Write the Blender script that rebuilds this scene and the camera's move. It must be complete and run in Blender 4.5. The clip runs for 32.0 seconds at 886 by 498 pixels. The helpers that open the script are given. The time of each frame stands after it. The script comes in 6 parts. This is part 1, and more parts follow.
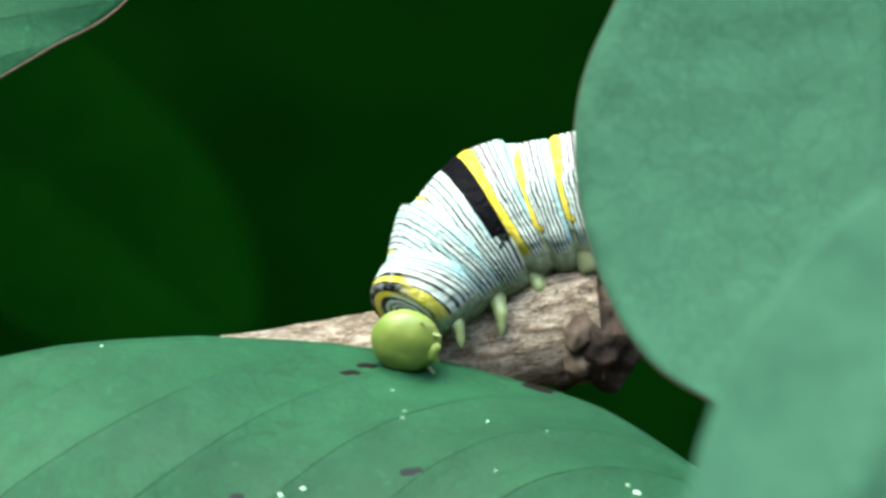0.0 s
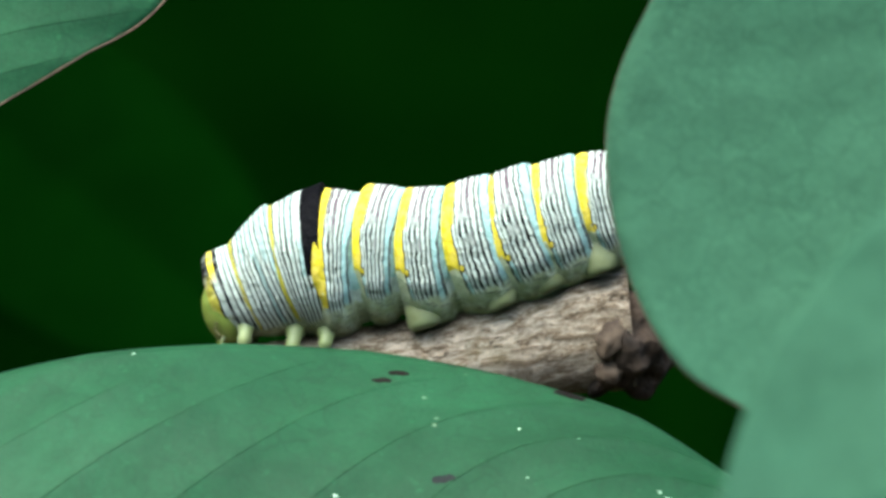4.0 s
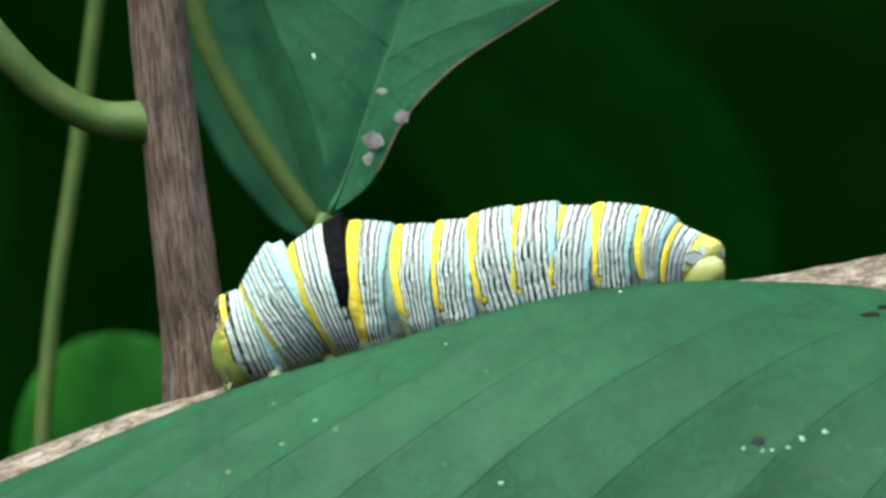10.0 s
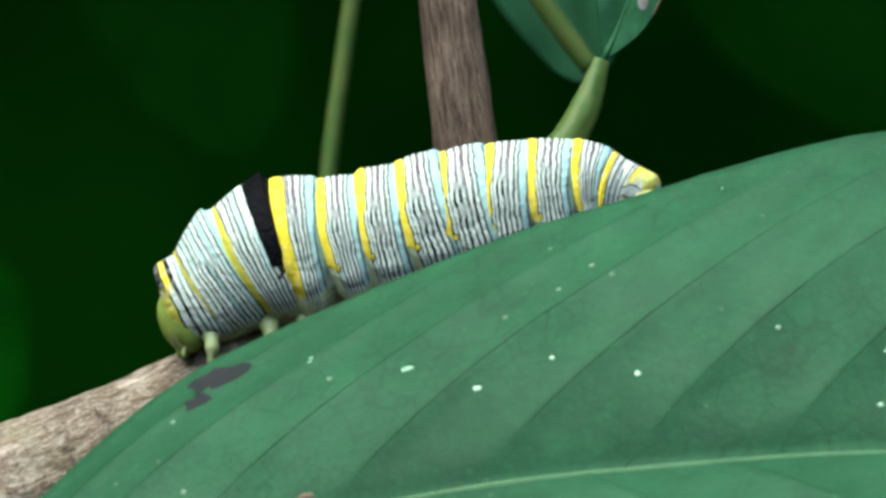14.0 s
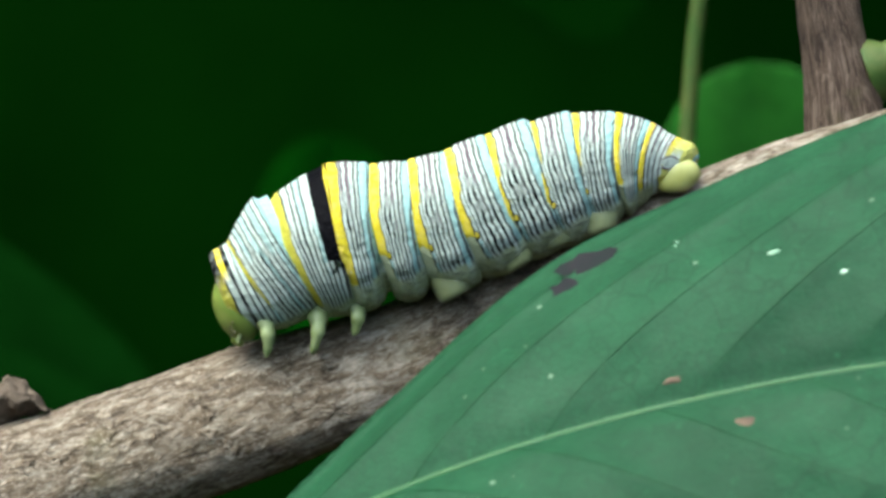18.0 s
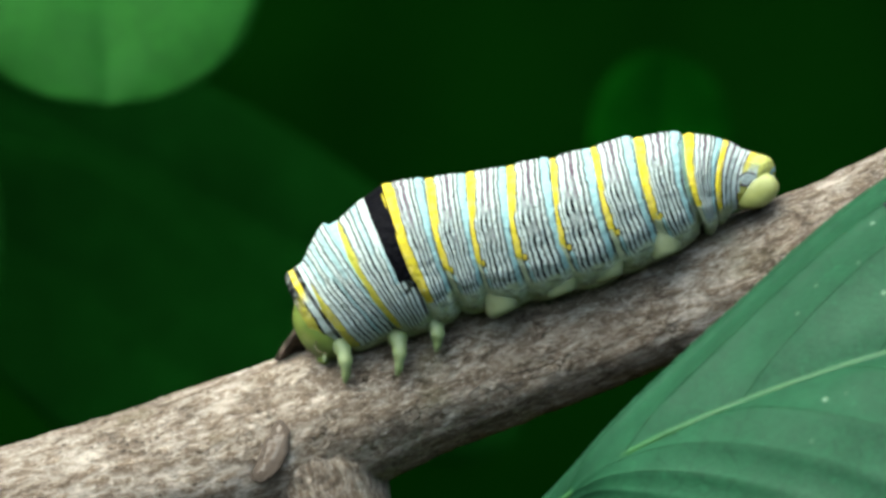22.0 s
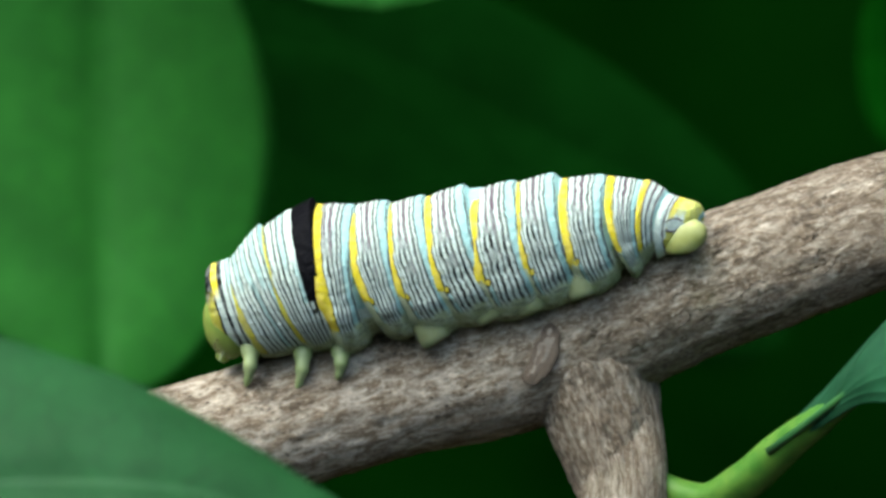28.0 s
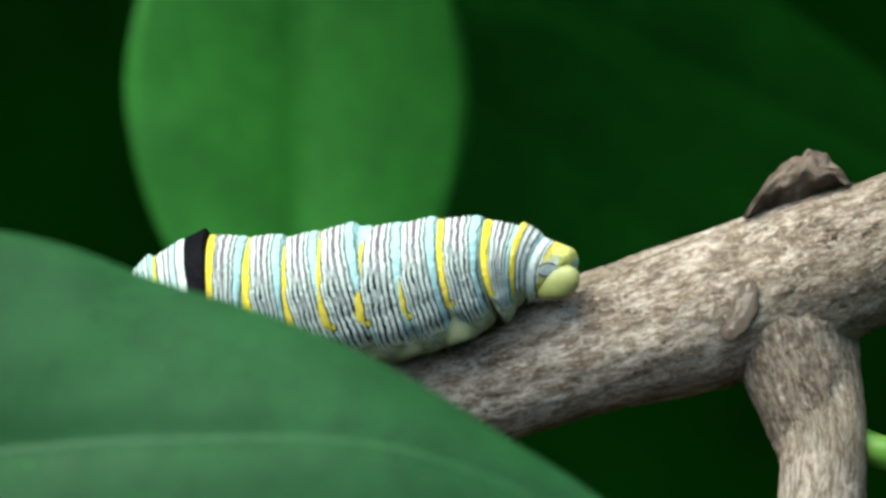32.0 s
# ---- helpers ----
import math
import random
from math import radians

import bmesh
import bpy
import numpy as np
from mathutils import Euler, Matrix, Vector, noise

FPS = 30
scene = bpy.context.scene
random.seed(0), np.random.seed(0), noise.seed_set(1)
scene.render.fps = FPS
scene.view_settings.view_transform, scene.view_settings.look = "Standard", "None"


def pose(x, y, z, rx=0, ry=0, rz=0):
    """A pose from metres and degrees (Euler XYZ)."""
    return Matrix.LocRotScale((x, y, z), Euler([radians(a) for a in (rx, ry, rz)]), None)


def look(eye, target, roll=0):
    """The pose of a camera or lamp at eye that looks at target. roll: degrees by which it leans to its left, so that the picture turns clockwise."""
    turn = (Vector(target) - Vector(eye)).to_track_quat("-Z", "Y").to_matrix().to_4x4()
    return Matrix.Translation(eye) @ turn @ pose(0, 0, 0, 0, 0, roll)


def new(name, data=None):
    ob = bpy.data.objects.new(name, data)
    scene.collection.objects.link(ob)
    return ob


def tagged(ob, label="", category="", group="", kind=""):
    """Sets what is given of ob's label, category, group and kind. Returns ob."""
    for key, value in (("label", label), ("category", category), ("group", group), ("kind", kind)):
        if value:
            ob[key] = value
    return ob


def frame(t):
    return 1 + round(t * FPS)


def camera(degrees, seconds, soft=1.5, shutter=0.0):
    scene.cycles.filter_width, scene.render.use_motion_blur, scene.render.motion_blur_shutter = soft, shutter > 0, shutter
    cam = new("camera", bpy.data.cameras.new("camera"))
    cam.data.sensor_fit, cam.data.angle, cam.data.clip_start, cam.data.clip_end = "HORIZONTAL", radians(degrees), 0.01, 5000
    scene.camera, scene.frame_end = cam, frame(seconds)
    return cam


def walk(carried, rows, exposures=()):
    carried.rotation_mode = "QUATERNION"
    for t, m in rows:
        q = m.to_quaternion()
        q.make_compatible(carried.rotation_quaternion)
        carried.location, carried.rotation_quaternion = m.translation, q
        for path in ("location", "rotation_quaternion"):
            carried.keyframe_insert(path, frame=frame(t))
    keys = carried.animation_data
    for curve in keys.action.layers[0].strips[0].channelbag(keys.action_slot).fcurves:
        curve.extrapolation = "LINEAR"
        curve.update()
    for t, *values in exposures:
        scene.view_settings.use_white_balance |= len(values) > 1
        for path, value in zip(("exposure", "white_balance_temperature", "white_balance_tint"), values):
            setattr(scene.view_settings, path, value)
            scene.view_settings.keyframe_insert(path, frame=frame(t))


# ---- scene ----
# ---- the camera and its way: a tripod head that pans along the twig and tilts down ----
DEG = 12.0
EYE = (0.0, 0.0, 1.2)
cam = camera(DEG, 32.0, soft=3.2)
cam.data.dof.use_dof = True
cam.data.dof.focus_distance = 0.3685
cam.data.dof.aperture_fstop = 44.0


def head_turn(pan, tilt, roll):
    """A pose of the tripod head: pan to the left, tilt up and lean, in degrees."""
    return Matrix.Translation(EYE) @ Euler((radians(90 + tilt), 0, radians(pan))).to_matrix().to_4x4() @ pose(0, 0, 0, 0, 0, roll)


PATH = [
    (0.0, -9.859, 8.092, 0.007),
    (0.5, -9.756, 8.000, 0.028),
    (1.0, -9.635, 8.087, 0.083),
    (1.5, -9.717, 8.169, 0.031),
    (2.0, -10.254, 8.167, -0.009),
    (2.5, -10.007, 8.165, -0.026),
    (4.5, -9.315, 8.198, -0.016),
    (5.0, -9.185, 8.181, -0.012),
    (5.5, -8.897, 7.960, -0.044),
    (6.0, -8.188, 7.848, -0.126),
    (6.5, -7.635, 7.783, -0.094),
    (7.0, -6.971, 7.685, -0.034),
    (7.5, -6.154, 7.522, -0.106),
    (8.0, -5.083, 7.463, -0.064),
    (8.5, -4.377, 7.256, -0.062),
    (9.0, -4.114, 7.371, 0.031),
    (9.5, -3.635, 7.363, 0.144),
    (10.0, -2.766, 7.338, 0.001),
    (10.5, -1.950, 7.334, 0.010),
    (11.0, -2.032, 7.058, 0.035),
    (11.5, -1.925, 6.697, 0.114),
    (12.0, -1.308, 6.403, 0.027),
    (12.5, -0.810, 6.060, 0.058),
    (13.0, 0.017, 5.848, 0.006),
    (13.5, 0.491, 5.438, -0.041),
    (14.0, 1.003, 5.233, 0.026),
    (14.5, 1.711, 4.981, 0.045),
    (15.0, 2.523, 4.779, 0.024),
    (15.5, 3.320, 4.606, -0.007),
    (17.5, 5.305, 4.098, -0.026),
    (18.0, 5.982, 3.666, -0.069),
    (18.5, 6.588, 3.327, -0.014),
    (19.0, 7.409, 3.079, -0.013),
    (19.5, 8.581, 2.911, -0.025),
    (20.0, 9.467, 2.754, 0.051),
    (20.5, 9.737, 2.745, 0.027),
    (21.0, 9.524, 2.711, 0.047),
    (21.5, 10.018, 2.674, 0.047),
    (22.0, 10.495, 2.527, 0.127),
    (22.5, 11.028, 2.327, 0.058),
    (23.0, 11.426, 2.174, -0.014),
    (23.5, 11.458, 1.974, 0.019),
    (24.0, 11.520, 1.980, 0.067),
    (24.5, 11.683, 1.879, 0.020),
    (26.5, 12.720, 1.593, -0.012),
    (27.0, 13.071, 1.422, 0.059),
    (27.5, 13.716, 1.386, 0.004),
    (28.0, 14.161, 1.200, -0.004),
    (28.5, 14.499, 1.176, 0.101),
    (29.0, 14.764, 1.208, -0.041),
    (29.5, 15.175, 1.244, -0.075),
    (30.0, 15.723, 1.110, -0.074),
    (30.5, 16.056, 1.016, -0.169),
    (31.0, 16.299, 0.786, -0.032),
    (31.5, 16.665, 0.690, -0.015),
    (32.0, 16.852, 0.602, -0.079),
]
STOPS = 1.95
EXPOSURES = [(0.0, 0.56), (2.5, 0.46), (4.5, 0.16), (5.0, 0.06), (5.5, 0.0), (32.0, 0.0)]
walk(cam, [(t, head_turn(p, e, r)) for t, p, e, r in PATH], [(t, STOPS + s, 6400, 2) for t, s in EXPOSURES])

# ---- light: a bright overcast sky, open above and behind the camera ----
SUN_UP, SUN_TURN = 59.0, 215.0
world = bpy.data.worlds.new("overcast_sky")
scene.world = world
world.use_nodes = True
wt = world.node_tree
sky = wt.nodes.new("ShaderNodeTexSky")
sky.sky_type = "NISHITA"
sky.sun_disc = False
sky.sun_elevation = radians(SUN_UP)
sky.sun_rotation = radians(SUN_TURN)
sky.air_density, sky.dust_density, sky.ozone_density = 1.0, 3.0, 1.0
wt.links.new(sky.outputs[0], wt.nodes["Background"].inputs[0])
wt.nodes["Background"].inputs[1].default_value = 0.14
sun = new("sun", bpy.data.lights.new("sun", "SUN"))
sun.data.energy, sun.data.angle, sun.data.color = 1.5, radians(60), (1.0, 0.985, 0.95)
_d = Vector((math.sin(radians(SUN_TURN)) * math.cos(radians(SUN_UP)), math.cos(radians(SUN_TURN)) * math.cos(radians(SUN_UP)), math.sin(radians(SUN_UP))))
sun.matrix_world = look(_d * 5, (0, 0, 0))

MM = 0.001


# ---- materials ----
class Nodes:
    """A short hand for a node material."""

    def __init__(self, name):
        self.mat = bpy.data.materials.new(name)
        self.mat.use_nodes = True
        self.tree = self.mat.node_tree
        self.bsdf = self.tree.nodes["Principled BSDF"]
        self.out = self.tree.nodes["Material Output"]

    def node(self, kind, **values):
        n = self.tree.nodes.new("ShaderNode" + kind)
        for key, value in values.items():
            if key == "operation":
                n.operation = value
            elif key == "data_type":
                n.data_type = value
            elif key == "blend_type":
                n.blend_type = value
        return n

    def put(self, socket, value):
        if isinstance(value, bpy.types.NodeSocket):
            self.tree.links.new(value, socket)
        elif value is not None:
            socket.default_value = value

    def math(self, op, a, b=None, c=None, clamp=False):
        n = self.node("Math", operation=op)
        n.use_clamp = clamp
        for s, v in zip(n.inputs, (a, b, c)):
            self.put(s, v)
        return n.outputs[0]

    def noise(self, scale, vector=None, detail=4.0, rough=0.55, distortion=0.0):
        n = self.node("TexNoise")
        self.put(n.inputs["Vector"], vector)
        n.inputs["Scale"].default_value = scale
        n.inputs["Detail"].default_value = detail
        n.inputs["Roughness"].default_value = rough
        n.inputs["Distortion"].default_value = distortion
        return n.outputs[0]

    def ramp(self, fac, stops, kind="LINEAR"):
        n = self.node("ValToRGB")
        n.color_ramp.interpolation = kind
        e = n.color_ramp.elements
        while len(e) < len(stops):
            e.new(0.5)
        for el, (p, c) in zip(e, stops):
            el.position, el.color = p, (*c, 1.0)
        self.put(n.inputs[0], fac)
        return n.outputs[0]

    def mix(self, fac, a, b, blend="MIX"):
        n = self.node("MixRGB", blend_type=blend)
        for s, v in zip(n.inputs, (fac, a, b)):
            if isinstance(v, tuple):
                v = (*v, 1.0)
            self.put(s, v)
        return n.outputs[0]

    def range(self, v, a, b, c=0.0, d=1.0):
        n = self.node("MapRange")
        n.clamp = True
        for s, x in zip(n.inputs, (v, a, b, c, d)):
            self.put(s, x)
        return n.outputs[0]

    def coords(self, kind="Object", scale=None):
        c = self.node("TexCoord").outputs[kind]
        if scale is None:
            return c
        m = self.node("Mapping")
        self.put(m.inputs["Vector"], c)
        m.inputs["Scale"].default_value = scale
        return m.outputs[0]

    def uv(self):
        s = self.node("SeparateXYZ")
        self.put(s.inputs[0], self.node("TexCoord").outputs["UV"])
        return s.outputs[0], s.outputs[1]

    def bump(self, height, strength, distance):
        b = self.node("Bump")
        b.inputs["Strength"].default_value = strength
        b.inputs["Distance"].default_value = distance
        self.put(b.inputs["Height"], height)
        self.put(self.bsdf.inputs["Normal"], b.outputs[0])

    def done(self, colour=None, rough=0.5, spec=0.5, sss=0.0, radius=(0.001, 0.001, 0.0005)):
        self.put(self.bsdf.inputs["Base Color"], (*colour, 1.0) if isinstance(colour, tuple) else colour)
        self.put(self.bsdf.inputs["Roughness"], rough)
        self.bsdf.inputs["Specular IOR Level"].default_value = spec
        if sss:
            self.bsdf.inputs["Subsurface Weight"].default_value = sss
            self.bsdf.inputs["Subsurface Radius"].default_value = radius
            self.bsdf.inputs["Subsurface Scale"].default_value = 1.0
        return self.mat


def leaf_material(name, dark, light, rib, rough=0.42, through_light=0.25, spec=0.5, speck=0.0):
    """A leaf: two greens in soft blotches, paler ribs, a fine grain, some light shining through."""
    m = Nodes(name)
    c = m.coords("Object")
    big = m.noise(45.0, c, 3.0)
    fine = m.noise(1400.0, c, 4.0, 0.65)
    col = m.mix(m.range(big, 0.35, 0.68), dark, light)
    col = m.mix(m.range(fine, 0.35, 0.75, 0.0, 0.35), col, tuple(v * 0.6 for v in dark))
    mid = m.noise(230.0, c, 5.0, 0.65)
    col = m.mix(m.range(mid, 0.40, 0.62, 0.0, 0.38), col, tuple(v * 0.62 for v in dark))
    col = m.mix(m.range(m.noise(700.0, c, 4.0, 0.7), 0.60, 0.74, 0.0, 0.4), col, tuple(v * 1.7 for v in light))
    a = m.node("Attribute")
    a.attribute_name = "rib"
    col = m.mix(m.math("MULTIPLY", a.outputs["Fac"], 0.55), col, rib)
    if speck:
        v = m.node("TexVoronoi")
        v.inputs["Scale"].default_value = 330.0
        m.put(v.inputs["Vector"], c)
        dots = m.math("MULTIPLY", m.range(v.outputs["Distance"], 0.10, 0.05), m.range(m.noise(60.0, c, 2.0), 0.52, 0.6))
        col = m.mix(m.math("MULTIPLY", dots, speck), col, (0.45, 0.62, 0.42))
    net = m.node("TexVoronoi")
    net.feature = "DISTANCE_TO_EDGE"
    net.inputs["Scale"].default_value = 300.0
    warp = m.node("TexNoise")
    warp.inputs["Scale"].default_value = 240.0
    m.put(warp.inputs["Vector"], c)
    m.put(net.inputs["Vector"], m.mix(0.004, c, warp.outputs["Color"], "ADD"))
    lines = m.range(net.outputs["Distance"], 0.06, 0.0)
    col = m.mix(m.math("MULTIPLY", lines, m.range(m.noise(80.0, c, 2.0), 0.38, 0.62, 0.0, 0.45)), col, tuple(v * 0.55 for v in dark))
    net2 = m.node("TexVoronoi")
    net2.feature = "DISTANCE_TO_EDGE"
    net2.inputs["Scale"].default_value = 1100.0
    m.put(net2.inputs["Vector"], c)
    small = m.range(net2.outputs["Distance"], 0.10, 0.0)
    col = m.mix(m.math("MULTIPLY", small, m.range(m.noise(130.0, c, 3.0), 0.42, 0.6, 0.04, 0.30)), col, tuple(v * 0.5 for v in dark))
    h = m.math("ADD", m.noise(2600.0, c, 3.0), m.math("MULTIPLY", m.noise(420.0, c, 3.0), 2.0))
    h = m.math("ADD", h, m.math("MULTIPLY", mid, 4.0))
    m.bump(h, 0.45, 0.00012)
    m.done(col, m.range(m.noise(160.0, c, 3.0), 0.3, 0.7, rough - 0.06, rough + 0.1), spec)
    t = m.node("BsdfTranslucent")
    m.put(t.inputs[0], m.mix(1.0, col, (1.0, 1.35, 0.5), "MULTIPLY"))
    s = m.node("MixShader")
    s.inputs[0].default_value = through_light
    m.put(s.inputs[1], m.bsdf.outputs[0])
    m.put(s.inputs[2], t.outputs[0])
    m.put(m.out.inputs[0], s.outputs[0])
    return m.mat


def m_mix(a, b, f):
    return tuple(x * (1 - f) + y * f for x, y in zip(a, b))


def bark_material(name, pale, mid, dark, along=1.0):
    """Twig bark: small scaly plates with dark cracks, grey bloom and pale lichen flecks. u runs along the twig in metres, v round it."""
    m = Nodes(name)
    u, v = m.uv()

    def stretched(a, b):
        n = m.node("CombineXYZ")
        m.put(n.inputs[0], m.math("MULTIPLY", u, a * along))
        m.put(n.inputs[1], m.math("MULTIPLY", v, b))
        return n.outputs[0]

    c = m.coords("Object")
    rough = m.noise(1.0, stretched(430.0, 44.0), 6.0, 0.74, 0.5)
    grain = m.noise(1.0, stretched(1900.0, 150.0), 5.0, 0.72, 0.3)
    plates = m.node("TexVoronoi")
    plates.feature = "DISTANCE_TO_EDGE"
    plates.inputs["Scale"].default_value = 1.0
    wob = m.node("CombineXYZ")
    m.put(wob.inputs[0], m.math("ADD", m.math("MULTIPLY", u, 330.0 * along), m.math("MULTIPLY", m.noise(300.0, c, 4.0, 0.6), 2.6)))
    m.put(wob.inputs[1], m.math("ADD", m.math("MULTIPLY", v, 34.0), m.math("MULTIPLY", m.noise(260.0, c, 4.0, 0.6), 3.2)))
    m.put(plates.inputs["Vector"], wob.outputs[0])
    cells = m.node("TexVoronoi")
    cells.inputs["Scale"].default_value = 1.0
    m.put(cells.inputs["Vector"], wob.outputs[0])
    tone = m.node("SeparateColor")
    m.put(tone.inputs[0], cells.outputs["Color"])
    tone = tone.outputs[0]
    crack = m.math("MULTIPLY", m.range(plates.outputs["Distance"], 0.12, 0.0), m.range(m.noise(300.0, c, 3.0), 0.40, 0.58))
    scaly = m.range(m.noise(75.0, c, 3.0), 0.36, 0.55)
    col = m.ramp(rough, [(0.34, m_mix(dark, mid, 0.6)), (0.44, mid), (0.54, pale), (0.66, tuple(min(1, x * 1.35) for x in pale))])
    brown = m.ramp(rough, [(0.34, dark), (0.46, m_mix(dark, mid, 0.6)), (0.56, m_mix(mid, pale, 0.35)), (0.68, pale)])
    col = m.mix(m.math("MULTIPLY", scaly, 0.8), col, brown)
    col = m.mix(m.math("MULTIPLY", m.math("MULTIPLY", tone, scaly), 0.55), col, m_mix(dark, mid, 0.5))
    col = m.mix(m.range(grain, 0.46, 0.37, 0.0, 0.55), col, tuple(x * 0.6 for x in dark))
    col = m.mix(m.range(grain, 0.55, 0.66, 0.0, 0.6), col, tuple(min(1, x * 1.35) for x in pale))
    col = m.mix(m.math("MULTIPLY", crack, m.range(scaly, 0.0, 1.0, 0.06, 0.5)), col, tuple(x * 0.4 for x in dark))
    pit = m.node("TexVoronoi")
    pit.inputs["Scale"].default_value = 1.0
    m.put(pit.inputs["Vector"], stretched(900.0, 60.0))
    pits = m.math("MULTIPLY", m.range(pit.outputs["Distance"], 0.24, 0.12), m.range(m.noise(110.0, c, 2.0), 0.50, 0.58))
    col = m.mix(m.math("MULTIPLY", pits, 0.8), col, tuple(x * 0.35 for x in dark))
    col = m.mix(m.range(m.noise(90.0, c, 4.0, 0.6), 0.60, 0.72, 0.0, 0.35), col, (0.17, 0.17, 0.06))
    lichen = m.range(m.noise(260.0, c, 6.0, 0.75), 0.60, 0.66)
    col = m.mix(m.math("MULTIPLY", lichen, 0.42), col, tuple(min(1, x * 1.5) for x in pale))
    h = m.math("ADD", rough, m.math("MULTIPLY", grain, 0.4))
    h = m.math("SUBTRACT", h, m.math("MULTIPLY", m.math("MULTIPLY", crack, scaly), 0.25))
    h = m.math("ADD", h, m.math("MULTIPLY", m.math("MULTIPLY", tone, scaly), 0.35))
    h = m.math("SUBTRACT", h, m.math("MULTIPLY", pits, 0.2))
    m.bump(h, 1.0, 0.0013)
    return m.done(col, 0.85, 0.2)


YELLOW, WHITE, BLUE, BLACK = (0.57, 0.47, 0.03), (0.43, 0.505, 0.445), (0.275, 0.445, 0.42), (0.003, 0.003, 0.004)
GREY, MAUVE, CREAM, GREEN = (0.055, 0.06, 0.055), (0.10, 0.07, 0.085), (0.48, 0.53, 0.34), (0.24, 0.37, 0.045)


def skin_material(name, upper, lower, wiggle=0.02, edge=0.72, after=None, foot=None, foot_at=0.57, spot=None, fade=0.75):
    """Cross-banded skin. u runs along a segment, v from the back (0) to the belly (1); upper and lower are the bands on the back and on the flank, after the colour of the fold that follows; spot: a dark-ringed oval (u, v, half sizes, colour)."""
    m = Nodes(name)
    u, v = m.uv()
    c = m.coords("Object")
    span = 1.4
    w = m.math("MULTIPLY", m.math("SUBTRACT", m.noise(560.0, c, 2.0, 0.5), 0.5), wiggle * 4.5)
    w2 = m.math("MULTIPLY", m.math("SUBTRACT", m.noise(2300.0, c, 2.0, 0.6), 0.5), wiggle * 2.0)
    uu = m.math("DIVIDE", m.math("ADD", u, m.math("ADD", w, w2)), span)
    last = [(1.0 / span, after or BLUE)]
    top = m.ramp(uu, [(q / span, k) for q, k in upper] + last, "CONSTANT")
    side = m.ramp(uu, [(q / span, k) for q, k in lower] + last, "CONSTANT")
    flank = m.range(m.math("ADD", v, m.math("MULTIPLY", w, 4.0)), 0.34, 0.50)
    col = m.mix(flank, top, side)
    if foot:
        low = m.ramp(uu, [(q / span, k) for q, k in foot] + [(1.0 / span, WHITE)], "CONSTANT")
        col = m.mix(m.range(m.math("ADD", v, m.math("MULTIPLY", w, 3.0)), foot_at - 0.005, foot_at + 0.005), col, low)
    if spot:
        e1 = m.math("DIVIDE", m.math("SUBTRACT", m.math("ADD", u, w), spot[0]), spot[2])
        e2 = m.math("DIVIDE", m.math("SUBTRACT", v, spot[1]), spot[3])
        e = m.math("SQRT", m.math("ADD", m.math("MULTIPLY", e1, e1), m.math("MULTIPLY", e2, e2)))
        e = m.math("ADD", e, m.math("ADD", m.math("MULTIPLY", w2, 6.0), m.math("MULTIPLY", w, 3.0)))
        ring = m.range(e, 1.04, 0.96)
        if spot[2] > 0.1:
            ring = m.math("MULTIPLY", ring, m.range(m.math("ABSOLUTE", e2), 0.30, 0.55))
        col = m.mix(ring, col, MAUVE if spot[2] > 0.1 else BLACK)
        hole = 0.78 if spot[2] > 0.1 else 0.7
        col = m.mix(m.range(e, hole, hole - 0.06), col, spot[4])
    col = m.mix(m.range(m.noise(1300.0, c, 3.0, 0.6), 0.45, 0.62, 0.0, fade), col, (0.15, 0.165, 0.15), "LIGHTEN")
    rag = m.math("ADD", v, m.math("MULTIPLY", m.math("SUBTRACT", m.noise(700.0, c, 3.0), 0.5), 0.14))
    streak = m.node("CombineXYZ")
    m.put(streak.inputs[0], m.math("MULTIPLY", u, 3.5))
    m.put(streak.inputs[1], m.math("MULTIPLY", v, 42.0))
    lines = m.noise(1.0, streak.outputs[0], 3.0, 0.6, 0.6)
    belly = m.mix(m.range(m.noise(900.0, c, 4.0, 0.7), 0.42, 0.62), (0.30, 0.35, 0.20), (0.42, 0.48, 0.34))
    belly = m.mix(m.range(lines, 0.45, 0.38, 0.0, 0.7), belly, (0.12, 0.13, 0.10))
    col = m.mix(m.range(rag, edge, edge + 0.04), col, belly)
    col = m.mix(m.range(m.noise(3600.0, c, 2.0), 0.35, 0.7, 0.0, 0.45), col, (0.55, 0.6, 0.6), "MULTIPLY")
    g = m.node("RGBToBW")
    m.put(g.inputs[0], col)
    h = m.math("ADD", m.math("MULTIPLY", g.outputs[0], 1.3), m.math("ADD", m.noise(1600.0, c, 3.0), m.math("MULTIPLY", m.noise(420.0, c, 2.0), 1.2)))
    m.bump(h, 0.9, 0.0003)
    return m.done(col, 0.6, 0.03, 0.05, (0.0008, 0.0008, 0.0005))


LEMON = (0.43, 0.40, 0.055)
PALE_LEMON = (0.40, 0.41, 0.10)
MINT = (0.31, 0.45, 0.415)
ABDOMEN_UP = [(0.0, YELLOW), (0.185, GREY), (0.215, WHITE), (0.335, MAUVE), (0.385, WHITE), (0.465, MAUVE), (0.545, WHITE), (0.635, GREY), (0.68, WHITE), (0.74, GREY), (0.775, BLUE), (0.965, GREY)]
ABDOMEN_LOW = [(0.0, YELLOW), (0.115, BLACK), (0.15, WHITE), (0.205, GREY), (0.23, WHITE), (0.28, BLACK), (0.335, WHITE), (0.40, BLACK), (0.46, WHITE), (0.53, GREY), (0.585, WHITE), (0.65, BLACK), (0.705, WHITE), (0.77, GREY), (0.82, BLUE), (0.94, GREY)]
